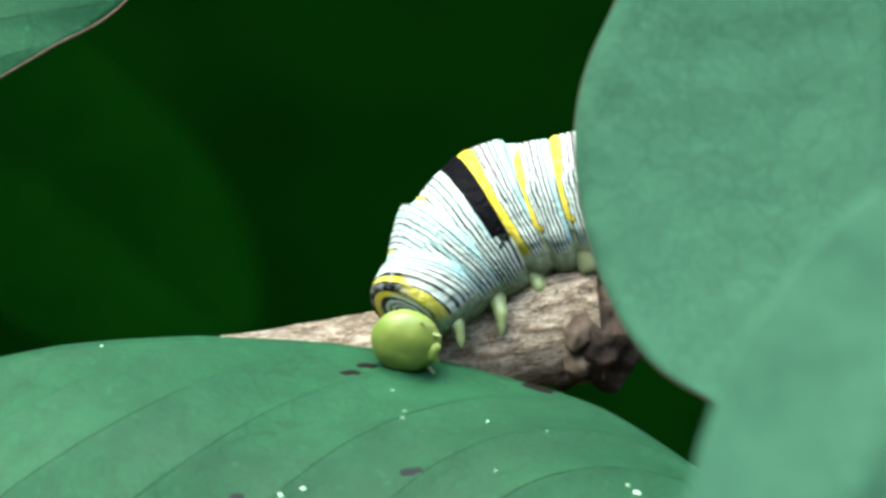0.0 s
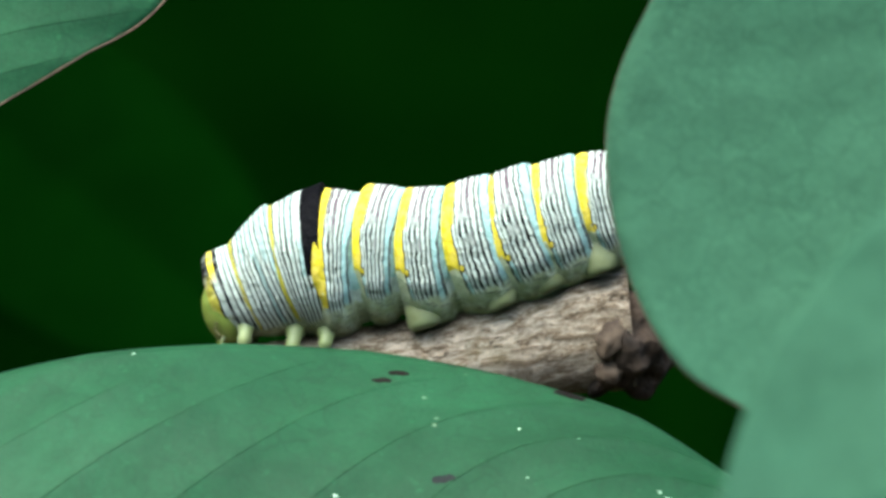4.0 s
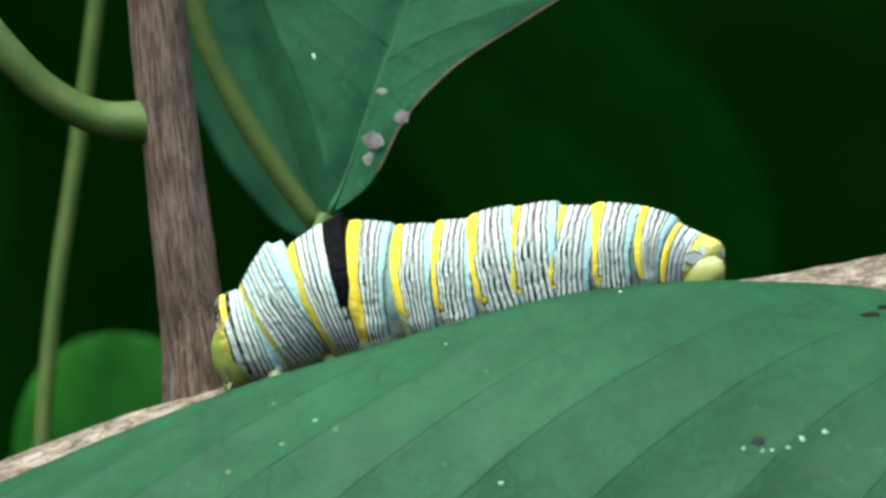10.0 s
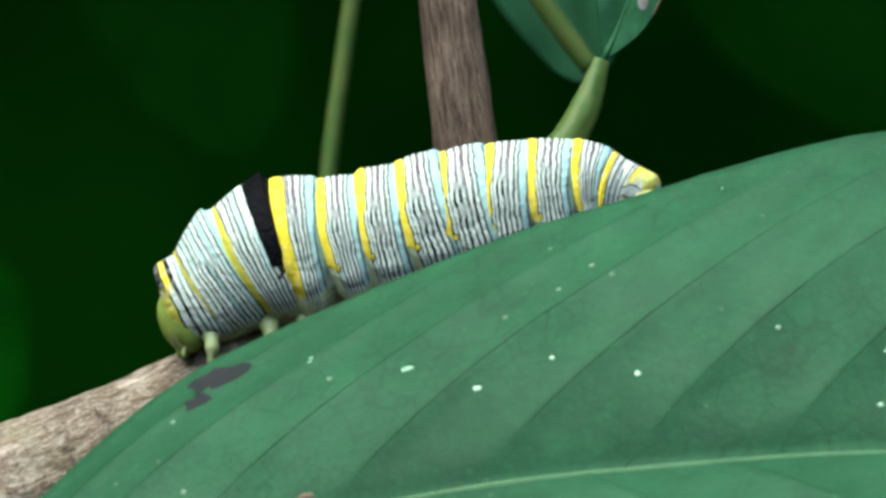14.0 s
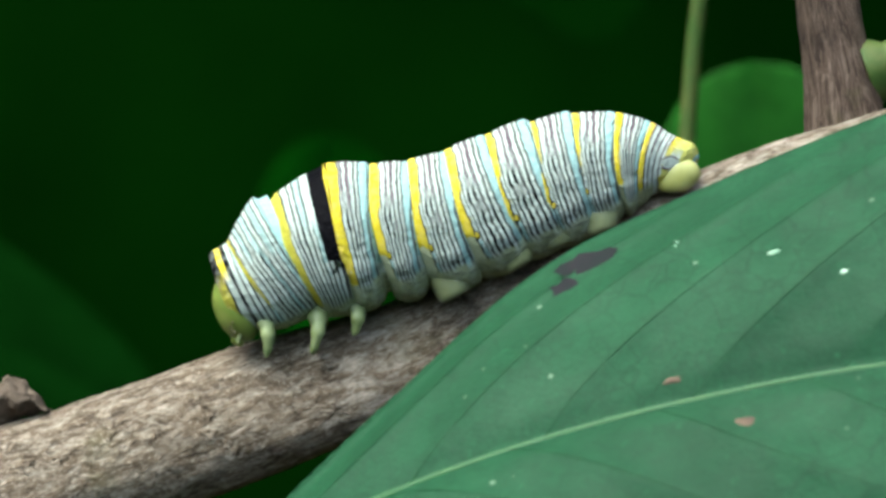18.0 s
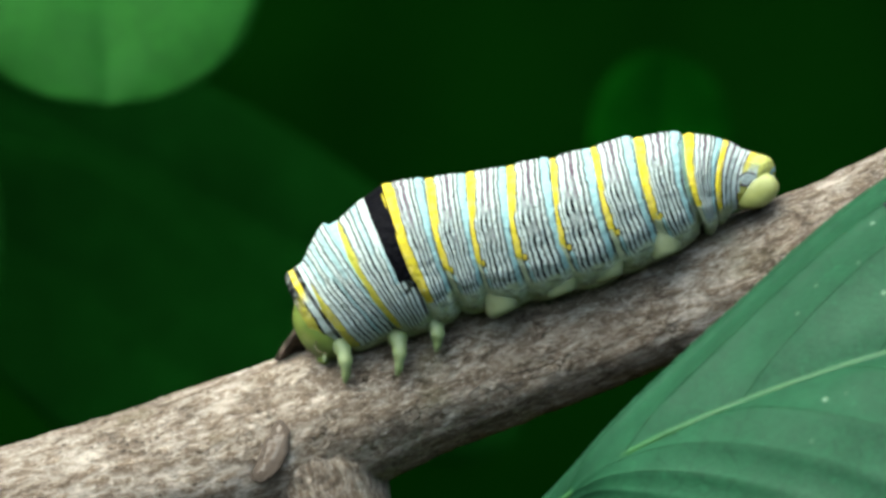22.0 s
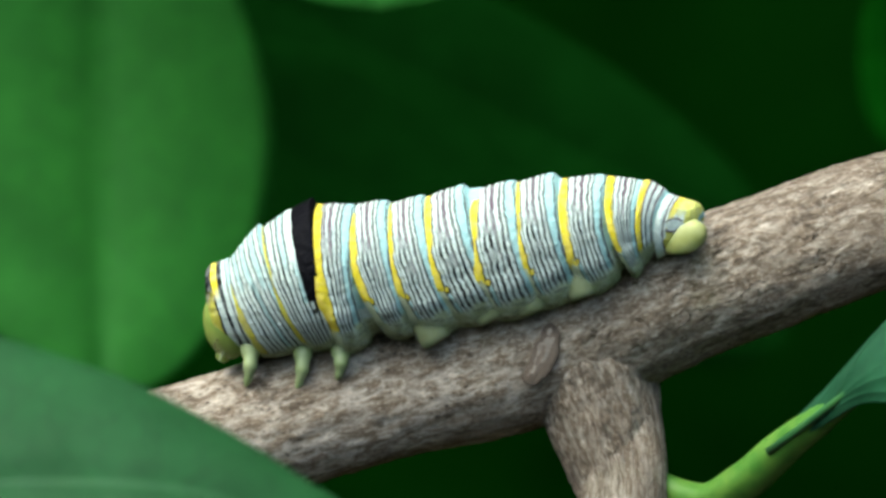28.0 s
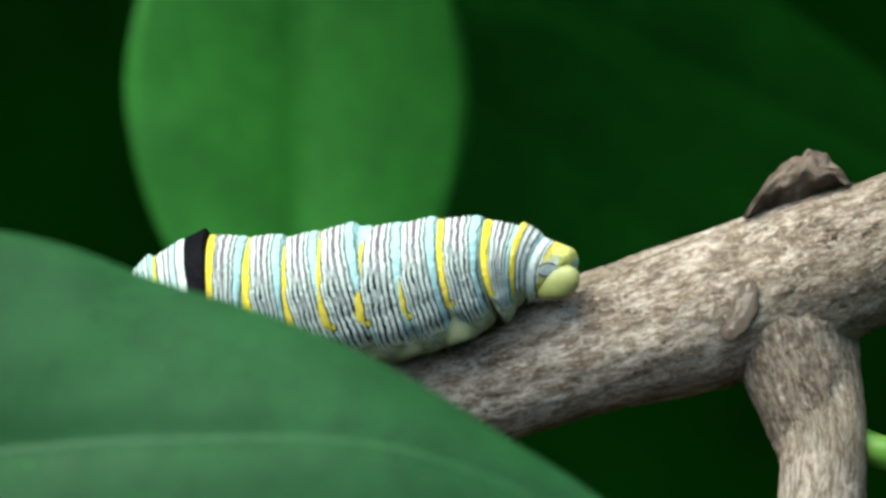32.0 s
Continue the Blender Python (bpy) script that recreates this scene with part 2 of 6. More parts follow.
THORAX_UP = [(0.0, LEMON), (0.06, GREY), (0.09, WHITE), (0.19, GREY), (0.215, MINT), (0.31, GREY), (0.335, WHITE), (0.42, GREY), (0.445, MINT), (0.56, GREY), (0.585, WHITE), (0.67, GREY), (0.70, MINT), (0.84, GREY), (0.865, WHITE), (0.96, GREY)]
THORAX_LOW = [(0.0, LEMON), (0.04, GREY), (0.065, WHITE), (0.16, GREY), (0.20, WHITE), (0.27, BLACK), (0.315, WHITE), (0.38, GREY), (0.42, WHITE), (0.49, BLACK), (0.54, MINT), (0.61, GREY), (0.66, WHITE), (0.73, BLACK), (0.775, WHITE), (0.84, GREY), (0.88, MINT), (0.95, GREY)]
BAND_UP = [(0.0, LEMON), (0.075, GREY), (0.10, WHITE), (0.21, GREY), (0.235, WHITE), (0.31, GREY), (0.335, MINT), (0.44, GREY), (0.46, WHITE), (0.62, BLACK)]
BAND_LOW = [(0.0, LEMON), (0.04, GREY), (0.065, WHITE), (0.12, GREY), (0.15, WHITE), (0.19, GREY), (0.24, WHITE), (0.30, BLACK), (0.35, WHITE), (0.42, GREY), (0.46, WHITE), (0.52, BLACK), (0.555, MINT), (0.63, BLACK)]
BAND_FOOT = [(0.0, LEMON), (0.04, GREY), (0.065, WHITE), (0.12, GREY), (0.15, WHITE), (0.19, GREY), (0.24, WHITE), (0.30, BLACK), (0.35, WHITE), (0.42, GREY), (0.46, WHITE), (0.52, BLACK), (0.57, WHITE), (0.64, GREY), (0.70, WHITE), (0.77, BLACK), (0.82, WHITE), (0.90, GREY)]
COLLAR = [(0.0, BLACK), (0.09, YELLOW), (0.27, BLACK), (0.43, WHITE), (0.56, GREY), (0.60, MINT), (0.70, GREY), (0.74, WHITE), (0.83, GREY), (0.87, BLUE), (0.96, GREY)]
COLLAR_LOW = [(0.0, LEMON), (0.10, BLACK), (0.16, WHITE), (0.32, BLACK), (0.42, WHITE), (0.54, GREY), (0.60, WHITE), (0.70, BLACK), (0.75, WHITE), (0.84, GREY), (0.89, MINT), (0.96, GREY)]
REAR = [(0.0, YELLOW), (0.22, MAUVE), (0.32, WHITE), (0.50, MAUVE), (0.64, WHITE), (0.84, MAUVE), (0.94, WHITE)]
REAR_LOW = [(0.0, YELLOW), (0.24, BLACK), (0.34, WHITE), (0.50, BLACK), (0.60, WHITE), (0.84, MAUVE), (0.94, WHITE)]
TAIL = [(0.0, WHITE), (0.06, MAUVE), (0.10, WHITE), (0.16, PALE_LEMON), (0.34, WHITE), (0.60, PALE_LEMON), (0.93, BLUE)]
TAIL_UP = [(0.0, WHITE), (0.07, MAUVE), (0.12, WHITE), (0.17, MAUVE), (0.21, YELLOW), (0.36, PALE_LEMON), (0.93, BLUE)]


def bold(bands, more):
    """The same bands with each thin dark line widened by more."""
    out = []
    for i, (at, tone) in enumerate(bands):
        thin = i and bands[i - 1][1] in (GREY, MAUVE, BLACK) and at - bands[i - 1][0] < 0.1
        out.append((at + (more if thin else 0.0), tone))
    return out


ABDOMEN_FOOT = [(0.0, CREAM), (0.11, GREY), (0.15, BLUE), (0.21, BLACK)] + ABDOMEN_LOW[2:]
SKIN_ABDOMEN = skin_material("abdomen_skin", bold(ABDOMEN_UP, 0.01), ABDOMEN_LOW, 0.03, 0.735, None, ABDOMEN_FOOT, 0.66, (0.155, 0.625, 0.05, 0.022, YELLOW), fade=0.4)
SKIN_FIRST = skin_material("first_abdomen_skin", [(0.0, YELLOW), (0.28, GREY), (0.32, WHITE)] + bold(ABDOMEN_UP, 0.01)[3:], [(0.0, YELLOW), (0.27, BLACK), (0.31, WHITE)] + ABDOMEN_LOW[7:], 0.03, 0.735, None, [(0.0, YELLOW)] + ABDOMEN_FOOT[1:], 0.70, fade=0.4)
SKIN_THORAX = skin_material("thorax_skin", bold(THORAX_UP, 0.014), THORAX_LOW, 0.02, 0.83)
SKIN_BAND = skin_material("banded_skin", bold(BAND_UP, 0.014), BAND_LOW, 0.016, 0.80, BLACK, BAND_FOOT, 0.63, fade=0.0)
SKIN_COLLAR = skin_material("collar_skin", COLLAR, COLLAR_LOW, 0.016, 0.82)
SKIN_REAR = skin_material("rear_skin", REAR, REAR_LOW, 0.02, 0.72)
TAIL_FOOT = [(0.0, WHITE), (0.08, MAUVE), (0.11, LEMON), (0.93, BLUE)]
SKIN_TAIL = skin_material("tail_skin", TAIL_UP, TAIL, 0.02, 0.90, LEMON, TAIL_FOOT, 0.67, (0.36, 0.53, 0.25, 0.09, WHITE))



def plain_skin(name, a, b, rough=0.4, sss=0.3, spec=0.4, relief=0.3):
    m = Nodes(name)
    c = m.coords("Object")
    col = m.mix(m.range(m.noise(480.0, c, 4.0, 0.6), 0.35, 0.68), a, b)
    m.bump(m.noise(1500.0, c, 4.0, 0.65), relief, 0.0001 if relief < 0.5 else 0.0006)
    return m.done(col, rough, spec, sss, (0.0012, 0.0012, 0.0004))


HEAD_SKIN = plain_skin("green_head", (0.12, 0.18, 0.03), (0.19, 0.235, 0.05), 0.42, 0.08)
LEG_SKIN = plain_skin("pale_leg", (0.16, 0.21, 0.08), (0.25, 0.30, 0.14), 0.45, 0.15)
PROLEG_SKIN = plain_skin("proleg_skin", (0.13, 0.155, 0.07), (0.20, 0.235, 0.12), 0.5, 0.15)
PAD_SKIN = plain_skin("yellow_pad", (0.25, 0.27, 0.075), (0.34, 0.36, 0.13), 0.4, 0.15)
EYE_DARK = plain_skin("eye_dark", (0.05, 0.05, 0.015), (0.09, 0.08, 0.03), 0.25, 0.0)
LEAF_NEAR = leaf_material("leaf_blade", (0.0105, 0.058, 0.0235), (0.0155, 0.083, 0.034), (0.022, 0.11, 0.042), 0.62, 0.16, 0.15, 0.3)
LEAF_FRONT = leaf_material("leaf_blade_front", (0.010, 0.058, 0.014), (0.015, 0.080, 0.020), (0.016, 0.082, 0.02), 0.62, 0.16, 0.15)
LEAF_SIDE = leaf_material("leaf_blade_pale", (0.036, 0.108, 0.062), (0.043, 0.121, 0.069), (0.045, 0.123, 0.071), 0.7, 0.2, 0.05)
LEAF_BACK = leaf_material("leaf_blade_deep", (0.011, 0.054, 0.024), (0.017, 0.078, 0.033), (0.018, 0.08, 0.032), 0.65, 0.15, 0.06)
# one leaf green in four tones, from lit to shaded, painted into the colour
LEAF_LIT = leaf_material("leaf_blade_lit", (0.017, 0.125, 0.011), (0.030, 0.190, 0.019), (0.034, 0.19, 0.025), 0.6, 0.35, 0.15)
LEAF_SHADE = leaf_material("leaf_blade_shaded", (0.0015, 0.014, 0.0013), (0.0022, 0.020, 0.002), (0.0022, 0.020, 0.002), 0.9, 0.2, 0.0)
LEAF_HALF_SHADE = leaf_material("leaf_blade_half_shaded", (0.0022, 0.034, 0.0015), (0.003, 0.042, 0.002), (0.003, 0.042, 0.002), 0.9, 0.25, 0.0)
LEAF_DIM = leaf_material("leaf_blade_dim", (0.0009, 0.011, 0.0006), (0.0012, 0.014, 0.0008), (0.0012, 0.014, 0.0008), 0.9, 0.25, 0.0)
RIB_GREEN = plain_skin("rib_green", (0.015, 0.082, 0.022), (0.027, 0.10, 0.024), 0.5, 0.0)
RIB_DARK = plain_skin("rib_dark", (0.007, 0.042, 0.015), (0.014, 0.068, 0.024), 0.6, 0.0, 0.12)
STUMP_DARK = plain_skin("rotten_wood", (0.014, 0.010, 0.007), (0.075, 0.052, 0.036), 0.85, 0.0, 0.25, 0.9)
RIB_DULL = plain_skin("rib_dull", (0.045, 0.15, 0.055), (0.06, 0.18, 0.065), 0.45, 0.0)
STALK_LIME = plain_skin("stalk_lime", (0.040, 0.13, 0.014), (0.085, 0.18, 0.024), 0.5, 0.0, 0.3)
STALK_GREEN = plain_skin("stalk_green", (0.030, 0.075, 0.012), (0.066, 0.092, 0.021), 0.55, 0.0, 0.25)
BARK = bark_material("twig_bark", (0.60, 0.53, 0.42), (0.30, 0.23, 0.152), (0.095, 0.067, 0.044))
BARK_STEM = bark_material("stem_bark", (0.215, 0.160, 0.118), (0.085, 0.056, 0.038), (0.032, 0.020, 0.014), 0.5)
DEAD_BROWN = plain_skin("dead_tissue", (0.055, 0.042, 0.030), (0.16, 0.125, 0.092), 0.9, 0.0, 0.1, 0.9)
SCAR_GREY = plain_skin("scar_grey", (0.13, 0.105, 0.08), (0.29, 0.25, 0.20), 0.9, 0.0, 0.1, 0.7)
SPOT_DARK = plain_skin("leaf_spot", (0.0015, 0.001, 0.0008), (0.008, 0.005, 0.004), 0.8, 0.0, 0.1)
STAIN = plain_skin("purple_stain", (0.005, 0.010, 0.009), (0.012, 0.010, 0.013), 0.7, 0.0, 0.12)
FLECK = plain_skin("pale_fleck", (0.20, 0.40, 0.24), (0.45, 0.60, 0.45), 0.5, 0.0)
RIM_BROWN = plain_skin("dry_rim", (0.05, 0.032, 0.02), (0.11, 0.075, 0.045), 0.8, 0.0)
PATCH = plain_skin("grey_patch", (0.05, 0.055, 0.05), (0.15, 0.14, 0.14), 0.9, 0.0, 0.1)
KNOT_BROWN = plain_skin("knot_brown", (0.030, 0.021, 0.014), (0.10, 0.074, 0.052), 0.8, 0.0, 0.2)


# ---- mesh helpers ----
def link(name, me, material, parent=None, label=""):
    me.materials.append(material)
    me.shade_smooth()
    ob = new(name, me)
    ob.parent = parent
    return tagged(ob, label)


def sheet(pts, closed=False, uvs=None, caps=(False, False), rib=None, wrap=False):
    """A mesh from a grid of points [rows][columns]; closed joins the last column to the first."""
    pts = np.asarray(pts, float)
    nu, nv = pts.shape[:2]
    verts = [tuple(p) for p in pts.reshape(-1, 3)]
    faces = []
    for i in range(nu - 1):
        for j in range(nv if closed else nv - 1):
            k = (j + 1) % nv
            faces.append((i * nv + j, i * nv + k, (i + 1) * nv + k, (i + 1) * nv + j))
    for end, row in zip(caps, (0, nu - 1)):
        if end:
            verts.append(tuple(pts[row].mean(axis=0)))
            for j in range(nv):
                a, b = row * nv + j, row * nv + (j + 1) % nv
                faces.append((b, a, len(verts) - 1) if row == 0 else (a, b, len(verts) - 1))
    me = bpy.data.meshes.new("mesh")
    me.from_pydata(verts, [], faces)
    if uvs is not None:
        uvs = np.asarray(uvs, float).reshape(-1, 2)
        lay = me.uv_layers.new(name="UVMap")
        for poly in me.polygons:
            row = [me.loops[l].vertex_index for l in poly.loop_indices]
            seam = wrap and any(r < nu * nv and r % nv == nv - 1 for r in row)
            for l, r in zip(poly.loop_indices, row):
                if r < nu * nv:
                    lay.data[l].uv = (uvs[r][0], uvs[r][1] + (1.0 if seam and r % nv == 0 else 0.0))
    if rib is not None:
        at = me.attributes.new("rib", "FLOAT", "POINT")
        at.data.foreach_set("value", list(np.asarray(rib, float).reshape(-1)) + [0.0] * (len(verts) - nu * nv))
    me.update()
    return me


def curve_through(points, n):
    """n points on a smooth curve through the given ones, evenly spread by chord length."""
    P = np.asarray(points, float)
    S = np.concatenate([[0], np.cumsum(np.linalg.norm(np.diff(P, axis=0), axis=1) ** 0.75)])
    S /= S[-1]
    T = np.gradient(P, S, axis=0)
    out = []
    for s in np.linspace(0, 1, n):
        k = min(max(int(np.searchsorted(S, s)) - 1, 0), len(S) - 2)
        h = S[k + 1] - S[k]
        u = (s - S[k]) / h
        out.append((2 * u**3 - 3 * u**2 + 1) * P[k] + (u**3 - 2 * u**2 + u) * T[k] * h + (-2 * u**3 + 3 * u**2) * P[k + 1] + (u**3 - u**2) * T[k + 1] * h)
    return np.array(out)


def tube(points, radii, n=60, m=24, rough=0.0, knobs=(), caps=(True, True), lump=0.0, seed=0.0):
    """A round stem along a smooth curve: radii in mm at even steps, rough in mm of ridges along it, knobs of (place 0..1, length, height mm)."""
    C = curve_through(points, n)
    T = np.gradient(C, axis=0)
    T /= np.linalg.norm(T, axis=1)[:, None]
    S = np.concatenate([[0], np.cumsum(np.linalg.norm(np.diff(np.asarray(points, float), axis=0), axis=1) ** 0.75)])
    S = S / S[-1] if len(radii) == len(points) else np.linspace(0, 1, len(radii))
    R = np.interp(np.linspace(0, 1, n), S, radii) * MM
    far = np.array((0.0, 1.0, 0.0))
    length = np.concatenate([[0], np.cumsum(np.linalg.norm(np.diff(C, axis=0), axis=1))])
    rows, uvs = [], []
    for i in range(n):
        side = far - T[i] * (far @ T[i])
        side /= np.linalg.norm(side)
        up = np.cross(side, T[i])
        row, uv = [], []
        for j in range(m):
            a = 2 * math.pi * j / m
            r = R[i]
            if rough or lump:
                q = Vector((length[i] * 150 + seed, math.cos(a) * 2.6, math.sin(a) * 2.6))
                r += rough * MM * (noise.noise(q) * 1.0 + 0.8 * noise.noise(q * 2.7) + 0.6 * abs(noise.noise(q * 6.1)) + 0.45 * noise.noise(q * 13.3))
                r += lump * MM * noise.noise(Vector((length[i] * 40 + seed, math.cos(a) * 0.9, math.sin(a) * 0.9)))
            for place, wide, high in knobs:
                r += high * MM * math.exp(-(((i / (n - 1)) - place) / wide) ** 2)
            row.append(C[i] + side * (r * math.cos(a)) + up * (r * math.sin(a)))
            uv.append((length[i], j / m))
        rows.append(row)
        uvs.append(uv)
    return sheet(rows, True, uvs, caps, None, True)


def blob(centre, size, n=14, m=20, turn=None, bumpy=0.0, seed=0.0):
    """A rounded lump, as a grid of rings from pole to pole along its own x."""
    rows = []
    q = Euler([radians(a) for a in turn]).to_matrix() if turn else Matrix.Identity(3)
    for i in range(n + 1):
        t = math.pi * min(max(i / n, 0.012), 0.988)
        row = []
        for j in range(m):
            a = 2 * math.pi * j / m
            v = Vector((-math.cos(t), math.sin(t) * math.cos(a), math.sin(t) * math.sin(a)))
            k = 1 + bumpy * noise.noise(v * 2.2 + Vector((seed, 0, 0)))
            v = Vector((v.x * size[0], v.y * size[1], v.z * size[2])) * k
            row.append((q @ v + Vector(centre)) * MM)
        rows.append(row)
    uv = [[(i / n, abs(j / m * 2 - 1)) for j in range(m)] for i in range(n + 1)]
    return sheet(rows, True, uv, (True, True))


class Blade:
    """A leaf blade between two edge curves, folded along its midrib, with sunken side veins and swells between them."""

    def __init__(self, mid, edge_a, edge_b, pairs=11, puff=0.5, arch=0.10, slant=0.13, wave=0.6, seed=0.0):
        self.nu = 200
        self.M, self.A, self.B = (curve_through(p, self.nu) for p in (mid, edge_a, edge_b))
        self.pairs, self.puff, self.arch, self.slant, self.wave, self.seed = pairs, puff, arch, slant, wave, seed
        self.long = float(np.linalg.norm(np.diff(self.M, axis=0), axis=1).sum())

    def place_at(self, u, v):
        k = min(max(u, 0), 1) * (self.nu - 1)
        i = min(int(k), self.nu - 2)
        f = k - i
        M, E = (c[i] * (1 - f) + c[i + 1] * f for c in (self.M, self.A if v >= 0 else self.B))
        O = (self.B if v >= 0 else self.A)[i]
        t = self.M[min(i + 2, self.nu - 1)] - self.M[max(i - 2, 0)]
        w = (self.A[i] - self.B[i])
        n = np.cross(t, w)
        n /= max(np.linalg.norm(n), 1e-9)
        return M, E, n

    def vein(self, u, v):
        """How near (0..1) the place is to a side vein or the midrib, and the phase between veins."""
        a = abs(v)
        ph = (u - self.slant * a * (0.55 + 0.45 * a)) * self.pairs + (0.25 if v < 0 else 0.0)
        d = abs(ph - round(ph)) / self.pairs * self.long / MM
        return d, ph

    def at(self, u, v, lift=0.0):
        M, E, n = self.place_at(u, v)
        a = abs(v)
        half = np.linalg.norm(E - M)
        p = M + (E - M) * a
        d, ph = self.vein(u, v)
        f = ph - math.floor(ph)
        swell = self.puff * MM * (math.exp(-6.0 * f) + f**4 * (1 - math.exp(-6.0)) - 0.4) * min(1, 6 * a) * min(1, 5 * (1 - a) + 0.25) * min(1, half / 0.012)
        rim = self.wave * MM * a**3 * noise.noise(Vector((u * 9 + self.seed, v, self.seed))) * min(1, 8 * u, 8 * (1 - u))
        fold = -0.35 * MM * math.exp(-(a * half / MM / 1.4) ** 2)
        return p + n * (half * self.arch * math.sin(math.pi * a) + swell + rim + fold + lift * MM)

    def mesh(self, nu=120, nv=20, thick=0.3):
        us = 0.5 - 0.5 * np.cos(np.linspace(0.0, math.pi, nu + 1)) * 0.999
        us = 0.35 * us + 0.65 * np.linspace(0.0005, 0.9995, nu + 1)
        vs = np.linspace(-1, 1, 2 * nv + 1)
        top = np.array([[self.at(u, v) for v in vs] for u in us])
        tu, tv = np.gradient(top, axis=0), np.gradient(top, axis=1)
        n = np.cross(tu, tv)
        n /= np.maximum(np.linalg.norm(n, axis=2), 1e-12)[:, :, None]
        low = top - n * thick * MM
        grid = np.concatenate([top, low[:, ::-1]], axis=1)
        rib = np.zeros(grid.shape[:2])
        for i, u in enumerate(us):
            for j, v in enumerate(vs):
                d, ph = self.vein(u, v)
                rib[i, j] = math.exp(-(d / 0.4) ** 2) * 0.35 * self.puff
        uv = [[(u, 0.5 + 0.5 * v) for v in (*vs, *vs[::-1])] for u in us]
        return sheet(grid, True, uv, (False, False), rib)

    def rib_tube(self, path, r0, r1, sink=0.0, n=40):
        """A vein as a thin round cord along (u, v) places on the blade."""
        pts = [self.at(u, v, -sink) for u, v in path]
        return tube(pts, [r0, r1], n, 7, caps=(True, True))


def leaf_part(name, blade, material, parent, label, veins=True, rib_mat=None, nu=120, nv=20, rib_r=0.55, vein_r=0.16, vein_mat=None):
    ob = link(name, blade.mesh(nu, nv), material, parent, label)
    rm = rib_mat or RIB_DULL
    vm = vein_mat or rm
    link("midrib", blade.rib_tube([(u, 0.0) for u in np.linspace(0.0, 0.97, 14)], rib_r, rib_r * 0.3, 0.1), rm, ob)
    if veins:
        for k in range(1, blade.pairs):
            for s in (1, -1):
                u0 = (k + (0.0 if s > 0 else -0.25)) / blade.pairs
                path = [(u0 + blade.slant * a * (0.55 + 0.45 * a), s * a) for a in np.linspace(0.0, 0.93, 9)]
                path = [(u, v) for u, v in path if 0.01 < u < 0.985]
                if len(path) > 4:
                    link("vein", blade.rib_tube(path, vein_r, vein_r * 0.35, 0.0, 40), vm, ob)
    return ob


# ---- setting ----
def backdrop():
    # near-black green: the deep shade is put into the sheet's colour
    m = Nodes("painted_shade")
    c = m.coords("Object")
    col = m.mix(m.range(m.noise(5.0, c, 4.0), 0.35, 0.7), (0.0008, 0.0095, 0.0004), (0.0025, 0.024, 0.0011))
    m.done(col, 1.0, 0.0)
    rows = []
    # full ring: the unseen half behind the camera is added to block sky light
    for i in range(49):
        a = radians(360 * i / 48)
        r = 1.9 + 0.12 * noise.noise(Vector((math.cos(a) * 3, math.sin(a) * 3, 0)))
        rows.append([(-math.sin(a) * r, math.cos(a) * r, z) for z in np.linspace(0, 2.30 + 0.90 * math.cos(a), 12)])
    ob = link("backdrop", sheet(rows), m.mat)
    tagged(ob, "plain dark green sheet round the shrub, deep shade put into its colour", "backdrop", kind="structure")
    # unseen sheet added overhead, it keeps sky light off the backdrop
    m2 = Nodes("overhead_sheet_green")
    c = m2.coords("Object")
    m2.done(m2.mix(m2.range(m2.noise(9.0, c, 5.0), 0.35, 0.7), (0.02, 0.07, 0.02), (0.04, 0.12, 0.03)), 0.8, 0.2)
    rows = [[(x, y, 2.75 - 0.5 * (y - 0.55) + 0.07 * noise.noise(Vector((x * 2, y * 2, 0)))) for y in np.linspace(0.62, 2.2, 12)] for x in np.linspace(-2.4, 2.4, 20)]
    tagged(link("canopy", sheet(rows), m2.mat), "unseen leaf-green sheet added overhead to shade the backdrop", "canopy", kind="structure")
    m3 = Nodes("forest_floor")
    c = m3.coords("Object")
    col = m3.ramp(m3.noise(7.0, c, 8.0, 0.7), [(0.3, (0.012, 0.010, 0.006)), (0.5, (0.030, 0.023, 0.013)), (0.65, (0.020, 0.032, 0.010)), (0.8, (0.055, 0.041, 0.023))])
    m3.bump(m3.noise(30.0, c, 6.0), 0.8, 0.02)
    m3.done(col, 0.9, 0.2)
    rows = [[(x, y, 0.04 * noise.noise(Vector((x * 0.8, y * 0.8, 0))) if abs(x) + abs(y) < 8 else 0.0) for y in (-400, -40, -8, *np.linspace(-3, 3, 13), 8, 40, 400)] for x in (-400, -40, -8, *np.linspace(-3, 3, 13), 8, 40, 400)]
    tagged(link("ground", sheet(rows), m3.mat), "brown leaf litter on the shaded woodland ground", "ground", kind="structure")


backdrop()

# ---- the shrub: one plant with its twigs, stalks and leaves ----
shrub = new("pawpaw_shrub")
shrub.location = (-0.34, 0.36, 0.0)
tagged(shrub, "pawpaw shrub with grey-brown twigs and large green leaves", "shrub")
shrub_inverse = Matrix.Translation((0.34, -0.36, 0.0))


def on_shrub(ob):
    """Hangs a part that is built in the world's space on the shrub."""
    ob.parent = shrub
    ob.matrix_parent_inverse = shrub_inverse
    return ob


